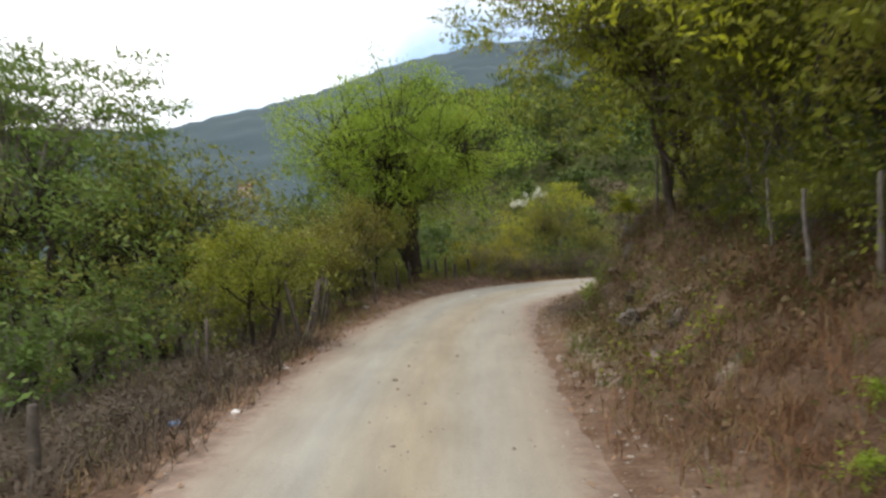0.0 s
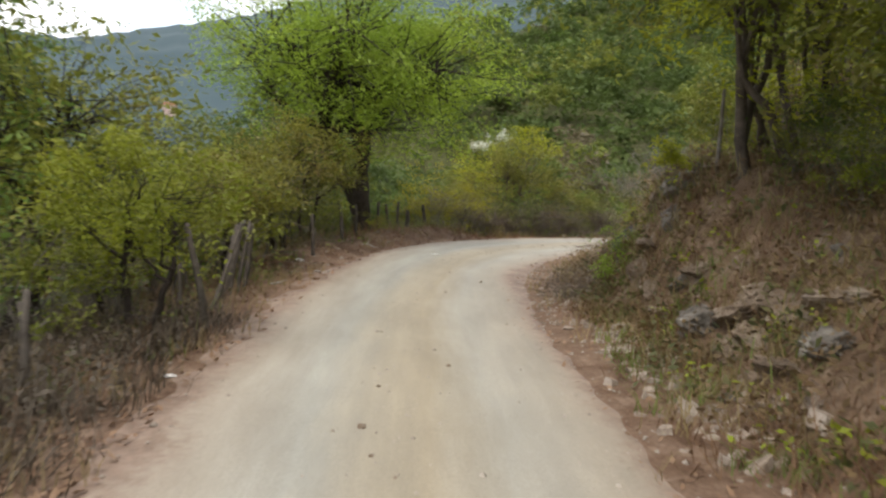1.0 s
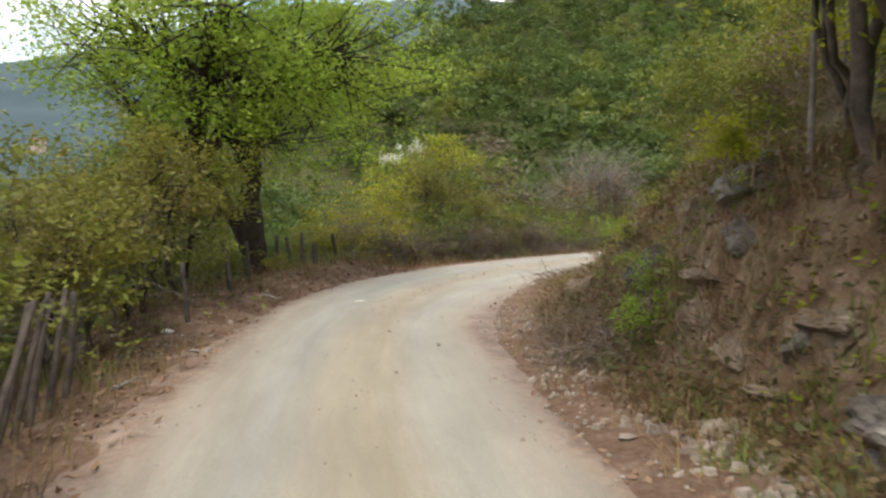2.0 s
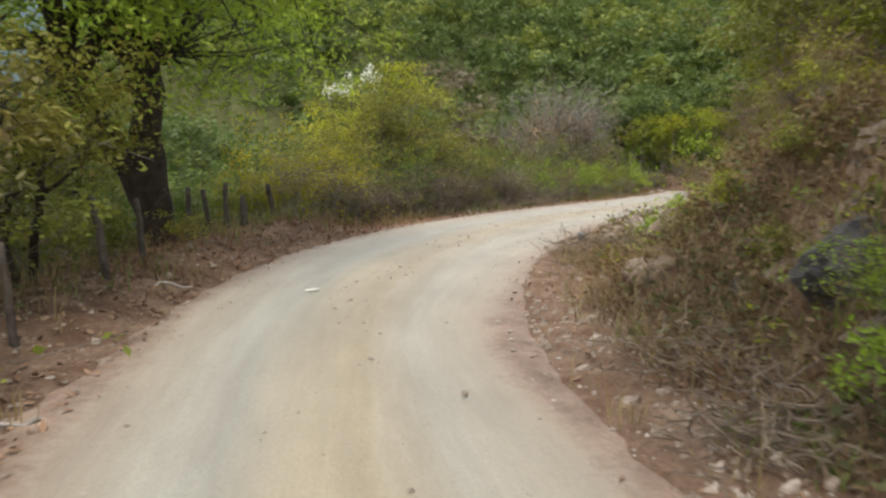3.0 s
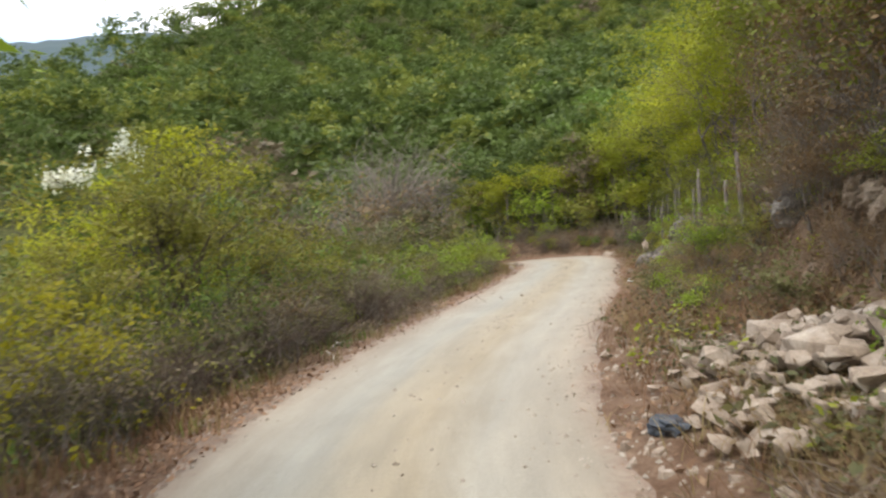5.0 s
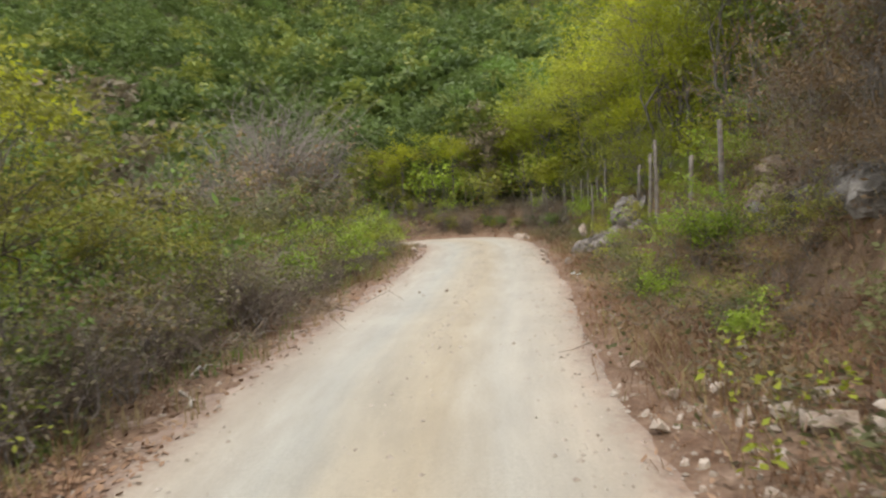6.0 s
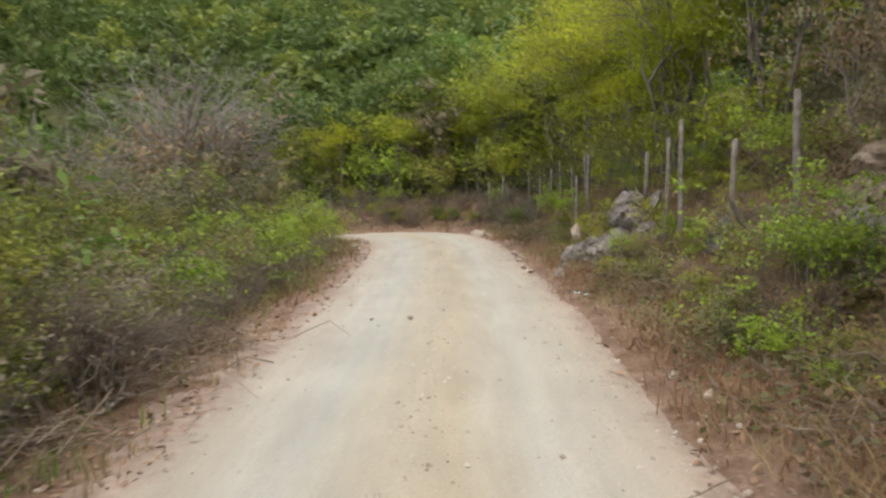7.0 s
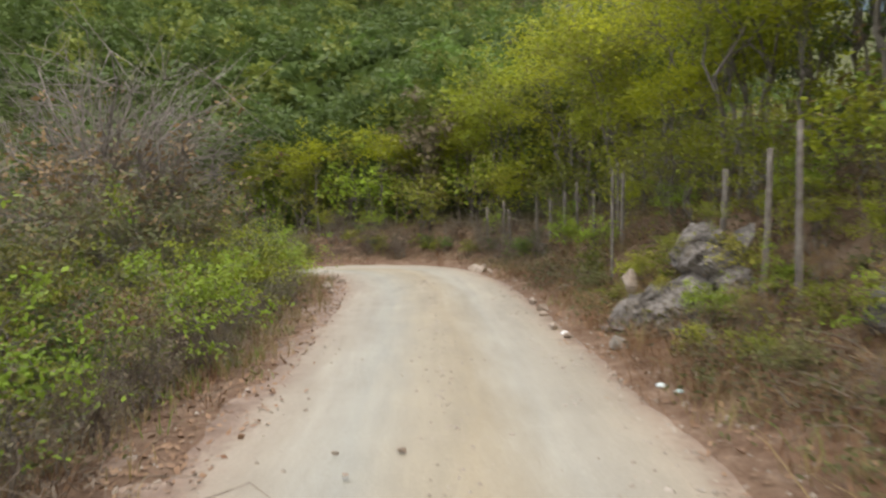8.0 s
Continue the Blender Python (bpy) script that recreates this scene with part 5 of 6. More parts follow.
# ---- stones ----
def rock_mesh(seed, stretch=(1.0, 0.8, 0.6), cuts=13, fine=0.008, material=STONE, sub=3):
    """An angular broken rock, about one metre across."""
    r = np.random.default_rng(seed)
    b = bmesh.new()
    bmesh.ops.create_icosphere(b, subdivisions=sub, radius=0.5)
    V = np.array([v.co for v in b.verts])
    for _ in range(cuts):
        n = r.normal(0, 1, 3)
        n /= np.linalg.norm(n)
        d = r.uniform(0.17, 0.36)
        over = np.maximum(V @ n - d, 0)
        V = V - over[:, None] * n
    V *= np.array(stretch)
    V += fine * np.stack([waves(V[:, 1] * 10, V[:, 2] * 10, 1.0, seed + k) for k in range(3)], 1)
    for v, c in zip(b.verts, V):
        v.co = c
    me = bpy.data.meshes.new("rock")
    b.to_mesh(me)
    b.free()
    me.materials.append(material)
    return me


def block_mesh(seed, stretch, material=STONE):
    """A broken block with flat faces and sharp edges, about one metre across."""
    r = np.random.default_rng(seed)
    b = bmesh.new()
    p = r.normal(0, 1, (11, 3))
    p = p / np.linalg.norm(p, axis=1)[:, None] ** 0.9 * r.uniform(0.42, 0.62, (11, 1))
    for q in np.clip(p, -0.45, 0.45) * stretch:
        b.verts.new(q)
    hull = bmesh.ops.convex_hull(b, input=b.verts)
    bmesh.ops.delete(b, geom=list({g for g in hull["geom_interior"] + hull["geom_unused"] if isinstance(g, bmesh.types.BMVert)}), context="VERTS")
    bmesh.ops.bevel(b, geom=list(b.edges), offset=0.008, segments=1, affect="EDGES")
    me = bpy.data.meshes.new("rock")
    b.to_mesh(me)
    b.free()
    me.materials.append(material)
    return me


def crag_mesh(seed, material=ROCK, sub=4):
    """A craggy outcrop about one metre across: cut faces, ledges and clefts."""
    r = np.random.default_rng(seed)
    b = bmesh.new()
    bmesh.ops.create_icosphere(b, subdivisions=sub, radius=0.5)
    V = np.array([v.co for v in b.verts])
    for _ in range(10):
        n = r.normal(0, 1, 3)
        n /= np.linalg.norm(n)
        V = V - np.maximum(V @ n - r.uniform(0.25, 0.4), 0)[:, None] * n
    ridge = 0.6 * np.abs(waves(V[:, 0] * 6 + V[:, 2] * 4, V[:, 1] * 6 - V[:, 2] * 7, 1.0, seed)) + 0.4 * np.abs(waves(V[:, 0] * 15 - V[:, 2] * 9, V[:, 1] * 15 + V[:, 2] * 12, 1.0, seed + 3))
    V = V * (1.12 - 0.42 * ridge ** 0.7)[:, None]
    V[:, 2] = V[:, 2] * 0.8 + 0.05 * np.round(V[:, 2] * 7) / 7
    V += r.normal(0, 0.006, V.shape)
    for v, c in zip(b.verts, V):
        v.co = c
    me = bpy.data.meshes.new("rock")
    b.to_mesh(me)
    b.free()
    me.materials.append(material)
    return me


STONES = [block_mesh(300 + i, np.array([1.15, float(rng.uniform(0.7, 1.0)), float(rng.uniform(0.5, 0.85))])) for i in range(12)]
CRAGS = [crag_mesh(320 + i) for i in range(5)]
TANS = [crag_mesh(330 + i, TAN_ROCK, 3) for i in range(3)]
KNOBS = [crag_mesh(335 + i, ROCK, 3) for i in range(4)]


def rock(meshes, x, y, size, lift, label, group, category="rock", turn=None, tip=25):
    ob = new("rock", meshes[int(rng.integers(len(meshes)))])
    z = float(land(x, y)[0]) - (0.16 * size if meshes in (CRAGS, TANS, KNOBS) else 0.0)
    a = [float(v) for v in rng.uniform(-tip, tip, 2)]
    ob.matrix_basis = pose(x, y, z + lift, a[0], a[1], float(rng.random() * 360) if turn is None else turn) @ Matrix.Diagonal((size, size, size, 1))
    return tagged(ob, label, category, group)


def rubble(pieces, name, label):
    """Small stones that lie too close to tell apart, as one object."""
    b = bmesh.new()
    for me, m in pieces:
        n = len(b.verts)
        b.from_mesh(me)
        b.verts.ensure_lookup_table()
        bmesh.ops.transform(b, matrix=m, verts=b.verts[n:])
    me = bpy.data.meshes.new(name)
    b.to_mesh(me)
    b.free()
    me.materials.append(pieces[0][0].materials[0])
    return tagged(new(name, me), label, "rubble", kind="stuff")


# the heap of broken rock by the road: length runs up the bank
prng = np.random.default_rng(31)
heap_small = []
for i in range(250):
    u, w = prng.random() ** 0.85, prng.random() ** 1.5
    s, off = 31.2 + 5.2 * w, 2.35 + 2.3 * u + 0.6 * w
    x, y = beside(s, off)
    x, y = x + float(prng.normal(0, 0.2)), y + float(prng.normal(0, 0.2))
    hump = min(1.0, 0.4 + 4 * w) * (1 - w ** 3) * (0.08 + 0.46 * u)
    size = float(prng.uniform(0.13, 0.38) * (0.75 + 0.4 * u) * (1.6 if prng.random() < 0.13 else 1))
    lift = float(hump * prng.uniform(0.4, 1.0)) + size * 0.08
    if size > 0.225:
        rock(STONES, x, y, size, lift, "broken pale limestone block in the roadside heap", "rock heap")
    else:
        heap_small.append((STONES[i % 12], pose(x, y, float(land(x, y)[0]) + lift, *(float(v) for v in prng.uniform(-25, 25, 2)), 37.0 * i) @ Matrix.Diagonal((size, size, size, 1))))
rubble(heap_small, "heap_rubble", "small broken limestone pieces between the heap's blocks")
BLOCKS = [block_mesh(350 + i, np.array([1.1, float(rng.uniform(0.6, 0.95)), float(rng.uniform(0.6, 1.0))]), ROCK) for i in range(6)]
# weathered rock showing in the bank
for x, y, size, lift in [(4.66, 18.6, 0.98, 0.12), (4.55, 19.6, 0.75, 0.0), (4.1, 19.8, 0.7, -0.1), (3.9, 18.4, 0.6, 0.0), (3.75, 15.4, 0.9, -0.22), (4.2, 14.4, 1.1, -0.3), (3.4, 13.4, 0.7, -0.16), (4.6, 13.6, 0.8, -0.2),
                         (4.8, 21.5, 0.6, 0.0), (4.85, 23.6, 0.6, 0.1), (5.3, 24.6, 0.7, 0.1), (4.2, 16.4, 0.6, 0.0), (5.9, 25.2, 0.8, 0.4)]:
    rock(CRAGS if size > 0.95 else TANS, x, y, size, lift - 0.1, "weathered grey-brown rock jutting from the cut bank", "bank rocks")
for x, y, size, lift in [(2.5, 14.2, 0.5, -0.12), (2.45, 13.2, 0.55, -0.14), (2.7, 15.3, 0.4, -0.08), (3.0, 15.0, 0.35, -0.05), (2.9, 14.4, 0.35, -0.02), (2.3, 16.9, 0.22, 0.0)]:
    rock(STONES, x, y, size, lift, "pale limestone ledge at the foot of the bank", "bank rocks", tip=8)
for i in range(32):
    s, u = prng.uniform(9, 31), prng.random()
    x, y = beside(s, float(np.interp(s, BANK_AT, BANK_FOOT)) + 0.1 + 1.6 * u)
    size = float(prng.uniform(0.18, 0.6))
    rock(TANS if prng.random() < 0.4 else KNOBS, x, y, size, -0.05 * size, "weathered rock bedded in the soil of the cut bank", "bank rocks")
LEDGES = [crag_mesh(360 + i, ROCK if i == 0 else TAN_ROCK) for i in range(4)]
for i, (x, y, size) in enumerate([(3.68, 15.2, 1.1), (3.99, 14.64, 1.3), (4.1, 13.7, 1.2), (3.41, 15.79, 0.7), (3.57, 14.12, 0.8), (3.75, 12.43, 0.9), (3.46, 12.78, 0.8), (4.18, 13.02, 1.0), (3.83, 17.58, 0.7), (4.12, 16.59, 0.8), (4.18, 14.73, 0.9), (3.76, 13.91, 0.8), (3.71, 16.85, 0.6), (4.08, 18.72, 0.7), (5.15, 22.43, 0.6)]):
    ob = rock(LEDGES, x, y, size, -0.12 * size, "low grey-brown rock ledge showing in the cut bank", "bank ledges", turn=float(prng.uniform(60, 100)), tip=12)
    ob.matrix_basis = ob.matrix_basis @ Matrix.Diagonal((1.5, 0.7, 0.55, 1))
crest_bush = plant_meshes(78, 2.4, (1.2, 1.15, 1.2), 0.3, 0.035, 6, 44, 30, LEAF_YELLOW, BARK_GREY, 0.2, 0.4, 3, (0, 0), 0.5, 0.4, 0.0, 4, 0.5)
rock(CRAGS, 4.3, 18.3, 0.6, 0.12, "pale grey rock on the edge of the cut bank", "bank rocks")
plant("shrub", crest_bush, (4.16, 18.3, 2.62), "small bright yellow-green bush on a rock of the bank", "shrub", turn=40, scale=0.3)
# the outcrop below the fence posts: large broken blocks, smaller ones in front
SLABS = [crag_mesh(370 + i, ROCK_PALE) if i % 3 else block_mesh(370 + i, np.array([1.15, float(rng.uniform(0.75, 1.0)), float(rng.uniform(0.55, 0.8))]), ROCK_PALE) for i in range(5)]
for x, y, size, lift in [(20.85, 43.42, 0.75, 0.22), (21.35, 42.95, 1.25, 0.35), (21.55, 42.35, 1.15, 0.35), (21.05, 43.35, 0.85, 0.15), (20.95, 42.75, 0.9, 0.12), (21.25, 41.95, 0.75, 0.1), (20.75, 43.2, 0.6, 0.05), (20.85, 42.3, 0.55, 0.05), (22.1, 42.9, 1.1, 0.6), (21.5, 43.6, 0.7, 0.1), (21.1, 42.55, 0.8, 0.3), (20.7, 42.65, 0.6, 0.08), (21.2, 43.15, 0.8, 0.3), (20.6, 43.35, 0.45, 0.03), (21.0, 42.05, 0.6, 0.12)]:
    rock(SLABS, x, y, size, lift, "grey weathered limestone block of the outcrop below the fence", "outcrop rocks", tip=12)
for x, y, size, lift in [(21.2, 42.6, 0.8, 0.45), (20.8, 43.0, 0.5, 0.15), (21.1, 42.0, 0.5, 0.1),
                         (14.4, 33.4, 1.1, 0.2), (14.9, 33.9, 0.9, 0.1), (13.6, 32.9, 0.9, 0.1), (15.4, 34.6, 0.8, 0.2), (16.4, 35.6, 0.9, 0.2), (17.6, 36.5, 1.0, 0.3), (19.4, 38.6, 1.1, 0.3), (24.6, 47.2, 0.5, 0.05), (25.4, 48.3, 0.4, 0.0), (23.4, 45.8, 0.4, 0.0),
                         (26.3, 48.6, 0.5, 0.0), (27.0, 49.4, 0.5, 0.0), (13.2, 33.6, 0.6, 0.0)]:
    rock(CRAGS, x, y, size, lift, "grey weathered limestone outcrop below the fence", "outcrop rocks")
rock([rock_mesh(341, (0.5, 0.42, 1.0), 9, 0.03, STONE)], 20.8, 43.4, 0.5, 0.72, "small upright pale stone on the outcrop", "outcrop rocks", tip=6)
crumbs = []
for i in range(60):
    x, y, size = 21.0 + prng.normal(0, 0.45), 42.75 + prng.normal(0, 0.55), float(prng.uniform(0.15, 0.45))
    z = float(land(x, y)[0]) + float(prng.uniform(0.0, 0.45) * max(0.1, 1 - 1.1 * math.hypot(x - 21.3, y - 42.7)))
    crumbs.append((BLOCKS[i % 6], pose(x, y, z, *(float(v) for v in prng.uniform(-25, 25, 2)), 53.0 * i) @ Matrix.Diagonal((size, size, size, 1))))
rubble(crumbs, "outcrop_rubble", "grey weathered limestone rubble below the outcrop")
slab = new("rock_slab", rock_mesh(340, (1.0, 0.25, 0.7), 10, 0.03, ROCK_PALE))
slab.matrix_basis = pose(21.5, 41.9, float(land(21.5, 41.9)[0]) + 0.5, 20, 42, 60) @ Matrix.Diagonal((1.1, 1.1, 1.1, 1))
tagged(slab, "tilted dark grey rock slab beside the outcrop", "rock")
for x, y, z, sc, key in [(21.0, 43.3, 0.75, 0.16, "yellow"), (21.2, 42.9, 1.0, 0.16, "olive"), (20.7, 42.2, 0.1, 0.22, "fresh"), (20.5, 41.6, 0.0, 0.2, "fresh"), (20.9, 42.9, 0.5, 0.13, "yellow"), (21.6, 42.5, 1.05, 0.2, "olive")]:
    plant("shrub", SMALL[key][0], (x, y, float(land(x, y)[0]) + z), "small bush growing out of the rock outcrop", "shrub", "outcrop bushes", 360 * sc, sc)


# ---- grass, litter, twigs ----
grng = np.random.default_rng(91)


def scatter(n, s0, s1, o0, o1, seed, cover=0.0):
    """Places on the ground beside the road, in patches."""
    s, o = grng.uniform(s0, s1, n), grng.uniform(o0, o1, n)
    k = np.argmin(np.abs((ALONG - START)[None, :] - s[:, None]), axis=1)
    x, y = MIDDLE[k, 0] + o * AHEAD[k, 1], MIDDLE[k, 1] - o * AHEAD[k, 0]
    x, y = x + grng.normal(0, 0.2, n), y + grng.normal(0, 0.2, n)
    keep = waves(x, y, 0.9, seed) + grng.normal(0, 0.3, n) > cover
    _, off, _ = by_road(x, y)
    keep &= np.abs(off) > 1.95
    x, y = x[keep], y[keep]
    return np.stack([x, y, land(x, y)], 1)


def blades(places, per, height, spread, width, lean=0.45):
    """Thin bent grass blades: two triangles each."""
    c = np.repeat(places, per, axis=0)
    n = len(c)
    c = c + np.concatenate([grng.normal(0, spread, (n, 2)), np.full((n, 1), -0.02)], 1)
    h = height * grng.uniform(0.4, 1.2, (n, 1))
    d = grng.normal(0, lean, (n, 2))
    side = np.stack([-d[:, 1], d[:, 0], 0 * d[:, 0]], 1)
    side = side / (np.linalg.norm(side, axis=1)[:, None] + 1e-6) * width
    mid = c + np.concatenate([d * h * 0.35, h * 0.6], 1)
    tip = c + np.concatenate([d * h * 1.0, h * 0.95], 1)
    V = np.stack([c - side, c + side, mid + side * 0.7, tip, mid - side * 0.7], 1).reshape(-1, 3)
    i = np.arange(n)[:, None] * 5
    return V, np.concatenate([i + [0, 1, 2], i + [0, 2, 4], i + [4, 2, 3]])


def stuff(name, data, material, label, category):
    return tagged(new(name, mesh_of(name, *data, material)), label, category, kind="stuff")


def joined(*sets):
    V, F, base = [], [], 0
    for v, f in sets:
        V.append(v)
        F.append(f + base)
        base += len(v)
    return np.concatenate(V), np.concatenate(F)


stuff("dry_grass", joined(blades(scatter(1700, -2, 66, -5.0, -2.35, 1, -0.1), 7, 0.32, 0.10, 0.006),
                          blades(scatter(260, 3, 13, -6.0, -3.4, 2, 0.1), 8, 0.5, 0.13, 0.006),
                          blades(scatter(2600, -2, 66, 2.4, 6.5, 3, 0.0), 7, 0.28, 0.11, 0.006, 0.8),
                          blades(scatter(1700, 11, 32, 2.9, 6.2, 31, -0.2), 7, 0.36, 0.12, 0.007, 0.9),
                          blades(scatter(900, 28, 66, 2.7, 6.5, 6, 0.1), 8, 0.4, 0.14, 0.006, 1.1)), STRAW, "dry straw-coloured grass and stalks along both verges", "grass")
stuff("red_grass", joined(blades(scatter(1500, 14, 33, 2.9, 6.2, 52, -0.2), 7, 0.34, 0.13, 0.006, 1.1), blades(scatter(1300, 3, 12, 2.6, 6.5, 48, -0.2), 8, 0.34, 0.14, 0.006, 1.2), blades(scatter(1800, 4, 66, 2.6, 6.8, 32, 0.25), 8, 0.38, 0.16, 0.006, 1.3), blades(scatter(500, 36, 62, 2.6, 6.0, 33, 0.2), 9, 0.5, 0.18, 0.005, 1.4), blades(scatter(1100, 34, 62, 2.35, 3.6, 41, -0.2), 8, 0.3, 0.12, 0.005, 1.0), blades(scatter(420, 60, 82, 2.3, 5.0, 43, -0.3), 6, 0.3, 0.16, 0.01, 0.9), blades(scatter(900, 4, 66, -4.6, -2.7, 34, 0.0), 8, 0.4, 0.1, 0.006, 0.7), blades(scatter(700, 25, 36, -4.2, -2.3, 50, 0.0), 7, 0.22, 0.12, 0.005, 1.2)), RUST,
      "withered red-brown stalks on the bank and verges", "grass")
stuff("dead_stalks", blades(scatter(2300, -1, 16, -5.8, -2.4, 53, -0.5), 9, 0.42, 0.12, 0.006, 0.9), DEAD, "dead grey-brown stalks on the verge below the posts", "grass")
stuff("green_grass", joined(blades(scatter(800, 12, 66, -5.2, -2.6, 4, 0.1), 8, 0.3, 0.10, 0.008), blades(scatter(1500, 2, 66, 2.6, 6.5, 5, 0.3), 8, 0.26, 0.10, 0.007, 0.9), blades(scatter(1000, 8, 22, 2.7, 6.0, 46, 0.15), 9, 0.24, 0.10, 0.008, 0.9)), GRASS,
      "tufts of green weeds growing on the verges", "weeds")


def lying(places, size, tilt=0.35):
    n = len(places)
    a = grng.random(n) * 6.283
    d = np.stack([np.cos(a), np.sin(a), grng.normal(0, tilt, n)], 1)
    w = np.stack([-np.sin(a), np.cos(a), grng.normal(0, tilt, n)], 1)
    L = size * grng.uniform(0.5, 1.3, (n, 1))
    c = places + [0, 0, 0.015]
    V = np.stack([c - d * L, c + w * L * 0.45, c + d * L, c - w * L * 0.45], 1).reshape(-1, 3)
    V[:, 2] += 0.008
    return V, np.arange(n * 4).reshape(-1, 4)


def on_road(n, s0, s1, mids, width):
    s, o = grng.uniform(s0, s1, n), grng.choice(mids, n) + grng.normal(0, width, n)
    m = [np.interp(s, ALONG - START, MIDDLE[:, i]) for i in range(3)]
    a = [np.interp(s, ALONG - START, AHEAD[:, i]) for i in range(2)]
    o = np.clip(o, -2.0, 2.0)
    dip = 0.035 * (np.exp(-((o + 0.85) / 0.3) ** 2) + np.exp(-((o - 0.85) / 0.3) ** 2))
    return np.stack([m[0] + o * a[1], m[1] - o * a[0], m[2] + 0.03 - dip - 0.004 * o * o], 1)


stuff("leaf_litter", lying(np.concatenate([scatter(14000, -3, 66, -4.2, -2.0, 7, -0.4), scatter(1400, 0, 16, -3.8, -2.1, 42, -0.3), scatter(5000, 24, 37, -4.2, -2.0, 49, -0.6), scatter(13000, -3, 66, 2.1, 7.0, 8, -0.3), on_road(520, 0, 66, [-2.0, -2.0, 1.95], 0.12)]), 0.045), LITTER, "brown fallen leaves strewn over the verges and bank", "leaf litter")


def twigs(places, length, radius, rise=0.25):
    lines = []
    for p in places:
        a, L = grng.random() * 6.283, length * grng.uniform(0.4, 1.3)
        q = p + np.array([math.cos(a) * L, math.sin(a) * L, rise * L * grng.normal(0.4, 0.6)])
        q[2] = max(q[2], float(p[2]) - 0.1)
        lines.append((curve_line(p + [0, 0, 0.02], q, grng.normal(0.03, 0.06), grng, 4, 0.2), np.linspace(radius, radius * 0.4, 4)))
    return tubes(lines, 3)


WOOD_DRY = grained("dry twig", [(0.3, (0.12, 0.09, 0.065)), (0.7, (0.28, 0.225, 0.17))], 8, 0.9, 0.3, 0.01)
stuff("dead_twigs", twigs(np.concatenate([scatter(700, -2, 64, 2.7, 6.5, 9, 0.0), scatter(420, 34, 64, -4.2, -2.7, 10, -0.2), scatter(220, 0, 30, -4.5, -2.8, 12, 0.0)]), 0.7, 0.007, 0.5), WOOD_DRY,
      "dead twigs and dry stems tangled along the verges", "twigs")


def brush_heap(x, y, n, spread, length, label):
    z = float(land(x, y)[0])
    p = np.stack([grng.normal(x, spread, n), grng.normal(y, spread, n), np.full(n, z)], 1)
    p[:, 2] = land(p[:, 0], p[:, 1]) + np.abs(grng.normal(0, 0.12, n))
    ob = new("brush_heap", mesh_of("brush_heap", *twigs(p, length, 0.009, 0.35), WOOD_DRY))
    return tagged(ob, label, "brush heap", kind="stuff")


for x, y, n, sp, L in [(3.2, 19.8, 150, 0.3, 0.55), (3.6, 21.3, 90, 0.3, 0.5), (6.2, 27.1, 150, 0.4, 0.6), (6.7, 26.5, 80, 0.35, 0.6), (10.3, 41.6, 70, 0.5, 0.8), (11.6, 42.9, 60, 0.45, 0.7), (8.6, 40.0, 60, 0.4, 0.7), (12.6, 35.0, 60, 0.4, 0.6),
                       (17.6, 39.0, 70, 0.45, 0.7)]:
    brush_heap(x, y, n, sp, L, "heap of dead brown branches and twigs at the verge")

# low weeds and withered creepers on the bank
wp = np.concatenate([scatter(3400, -2, 64, 2.9, 8.0, 13, 0.0), scatter(2600, 9, 34, 3.0, 5.6, 23, -0.3), scatter(1500, 26, 52, 6.5, 12, 21, -0.2), scatter(1700, 33, 48, 4.3, 8.5, 55, -0.2)])
stuff("withered_creepers", leaves(grng, wp + [0, 0, 0.12], 8, 0.34, 0.085, 0.5, 0.6, 0.1), LEAF_BROWN, "withered brown creepers hanging over the bank", "creepers")
wr = np.concatenate([scatter(1700, 34, 64, 2.7, 7.0, 47, -0.1), scatter(900, 60, 86, 2.5, 6.5, 51, -0.4)])
stuff("withered_weeds", leaves(grng, wr + [0, 0, 0.2], 14, 0.3, 0.075, 0.45, 0.8, 0.1), LEAF_DUST, "withered brown leafy weeds below the fence posts", "weeds")
wg = np.concatenate([scatter(700, 9, 34, 3.0, 5.6, 24, 0.1), scatter(2200, -2, 64, 2.9, 8.0, 14, 0.1), scatter(700, 28, 54, 7, 12, 20, 0.1)])
stuff("bank_weeds", leaves(grng, wg + [0, 0, 0.15], 10, 0.28, 0.11, 0.5, 0.7, 0.0), LEAF_GREY, "low olive weeds scattered over the bank", "weeds")
wf = np.concatenate([scatter(260, 8, 32, 3.0, 6.0, 36, 0.25), scatter(220, 34, 60, 2.8, 6.0, 37, 0.25)])
stuff("green_weeds", leaves(grng, wf + [0, 0, 0.18], 22, 0.24, 0.09, 0.5, 0.9, 0.0), LEAF_LIME, "small yellow-green weeds growing on the bank", "weeds")
wd = scatter(800, 1, 16, -5.6, -2.6, 38, -0.3)
stuff("post_weeds", leaves(grng, wd + [0, 0, 0.22], 15, 0.32, 0.07, 0.5, 0.8, 0.0), DEAD, "withered brown weeds below the roadside posts", "weeds")
wl_ = np.concatenate([scatter(1000, 2, 64, -5.5, -2.8, 15, -0.1), scatter(520, 36, 62, 2.5, 3.8, 39, -0.1)])
stuff("verge_weeds", leaves(grng, wl_ + [0, 0, 0.15], 13, 0.28, 0.075, 0.5, 0.7, 0.0), LEAF_GREY, "dusty low weeds along both verges", "weeds")


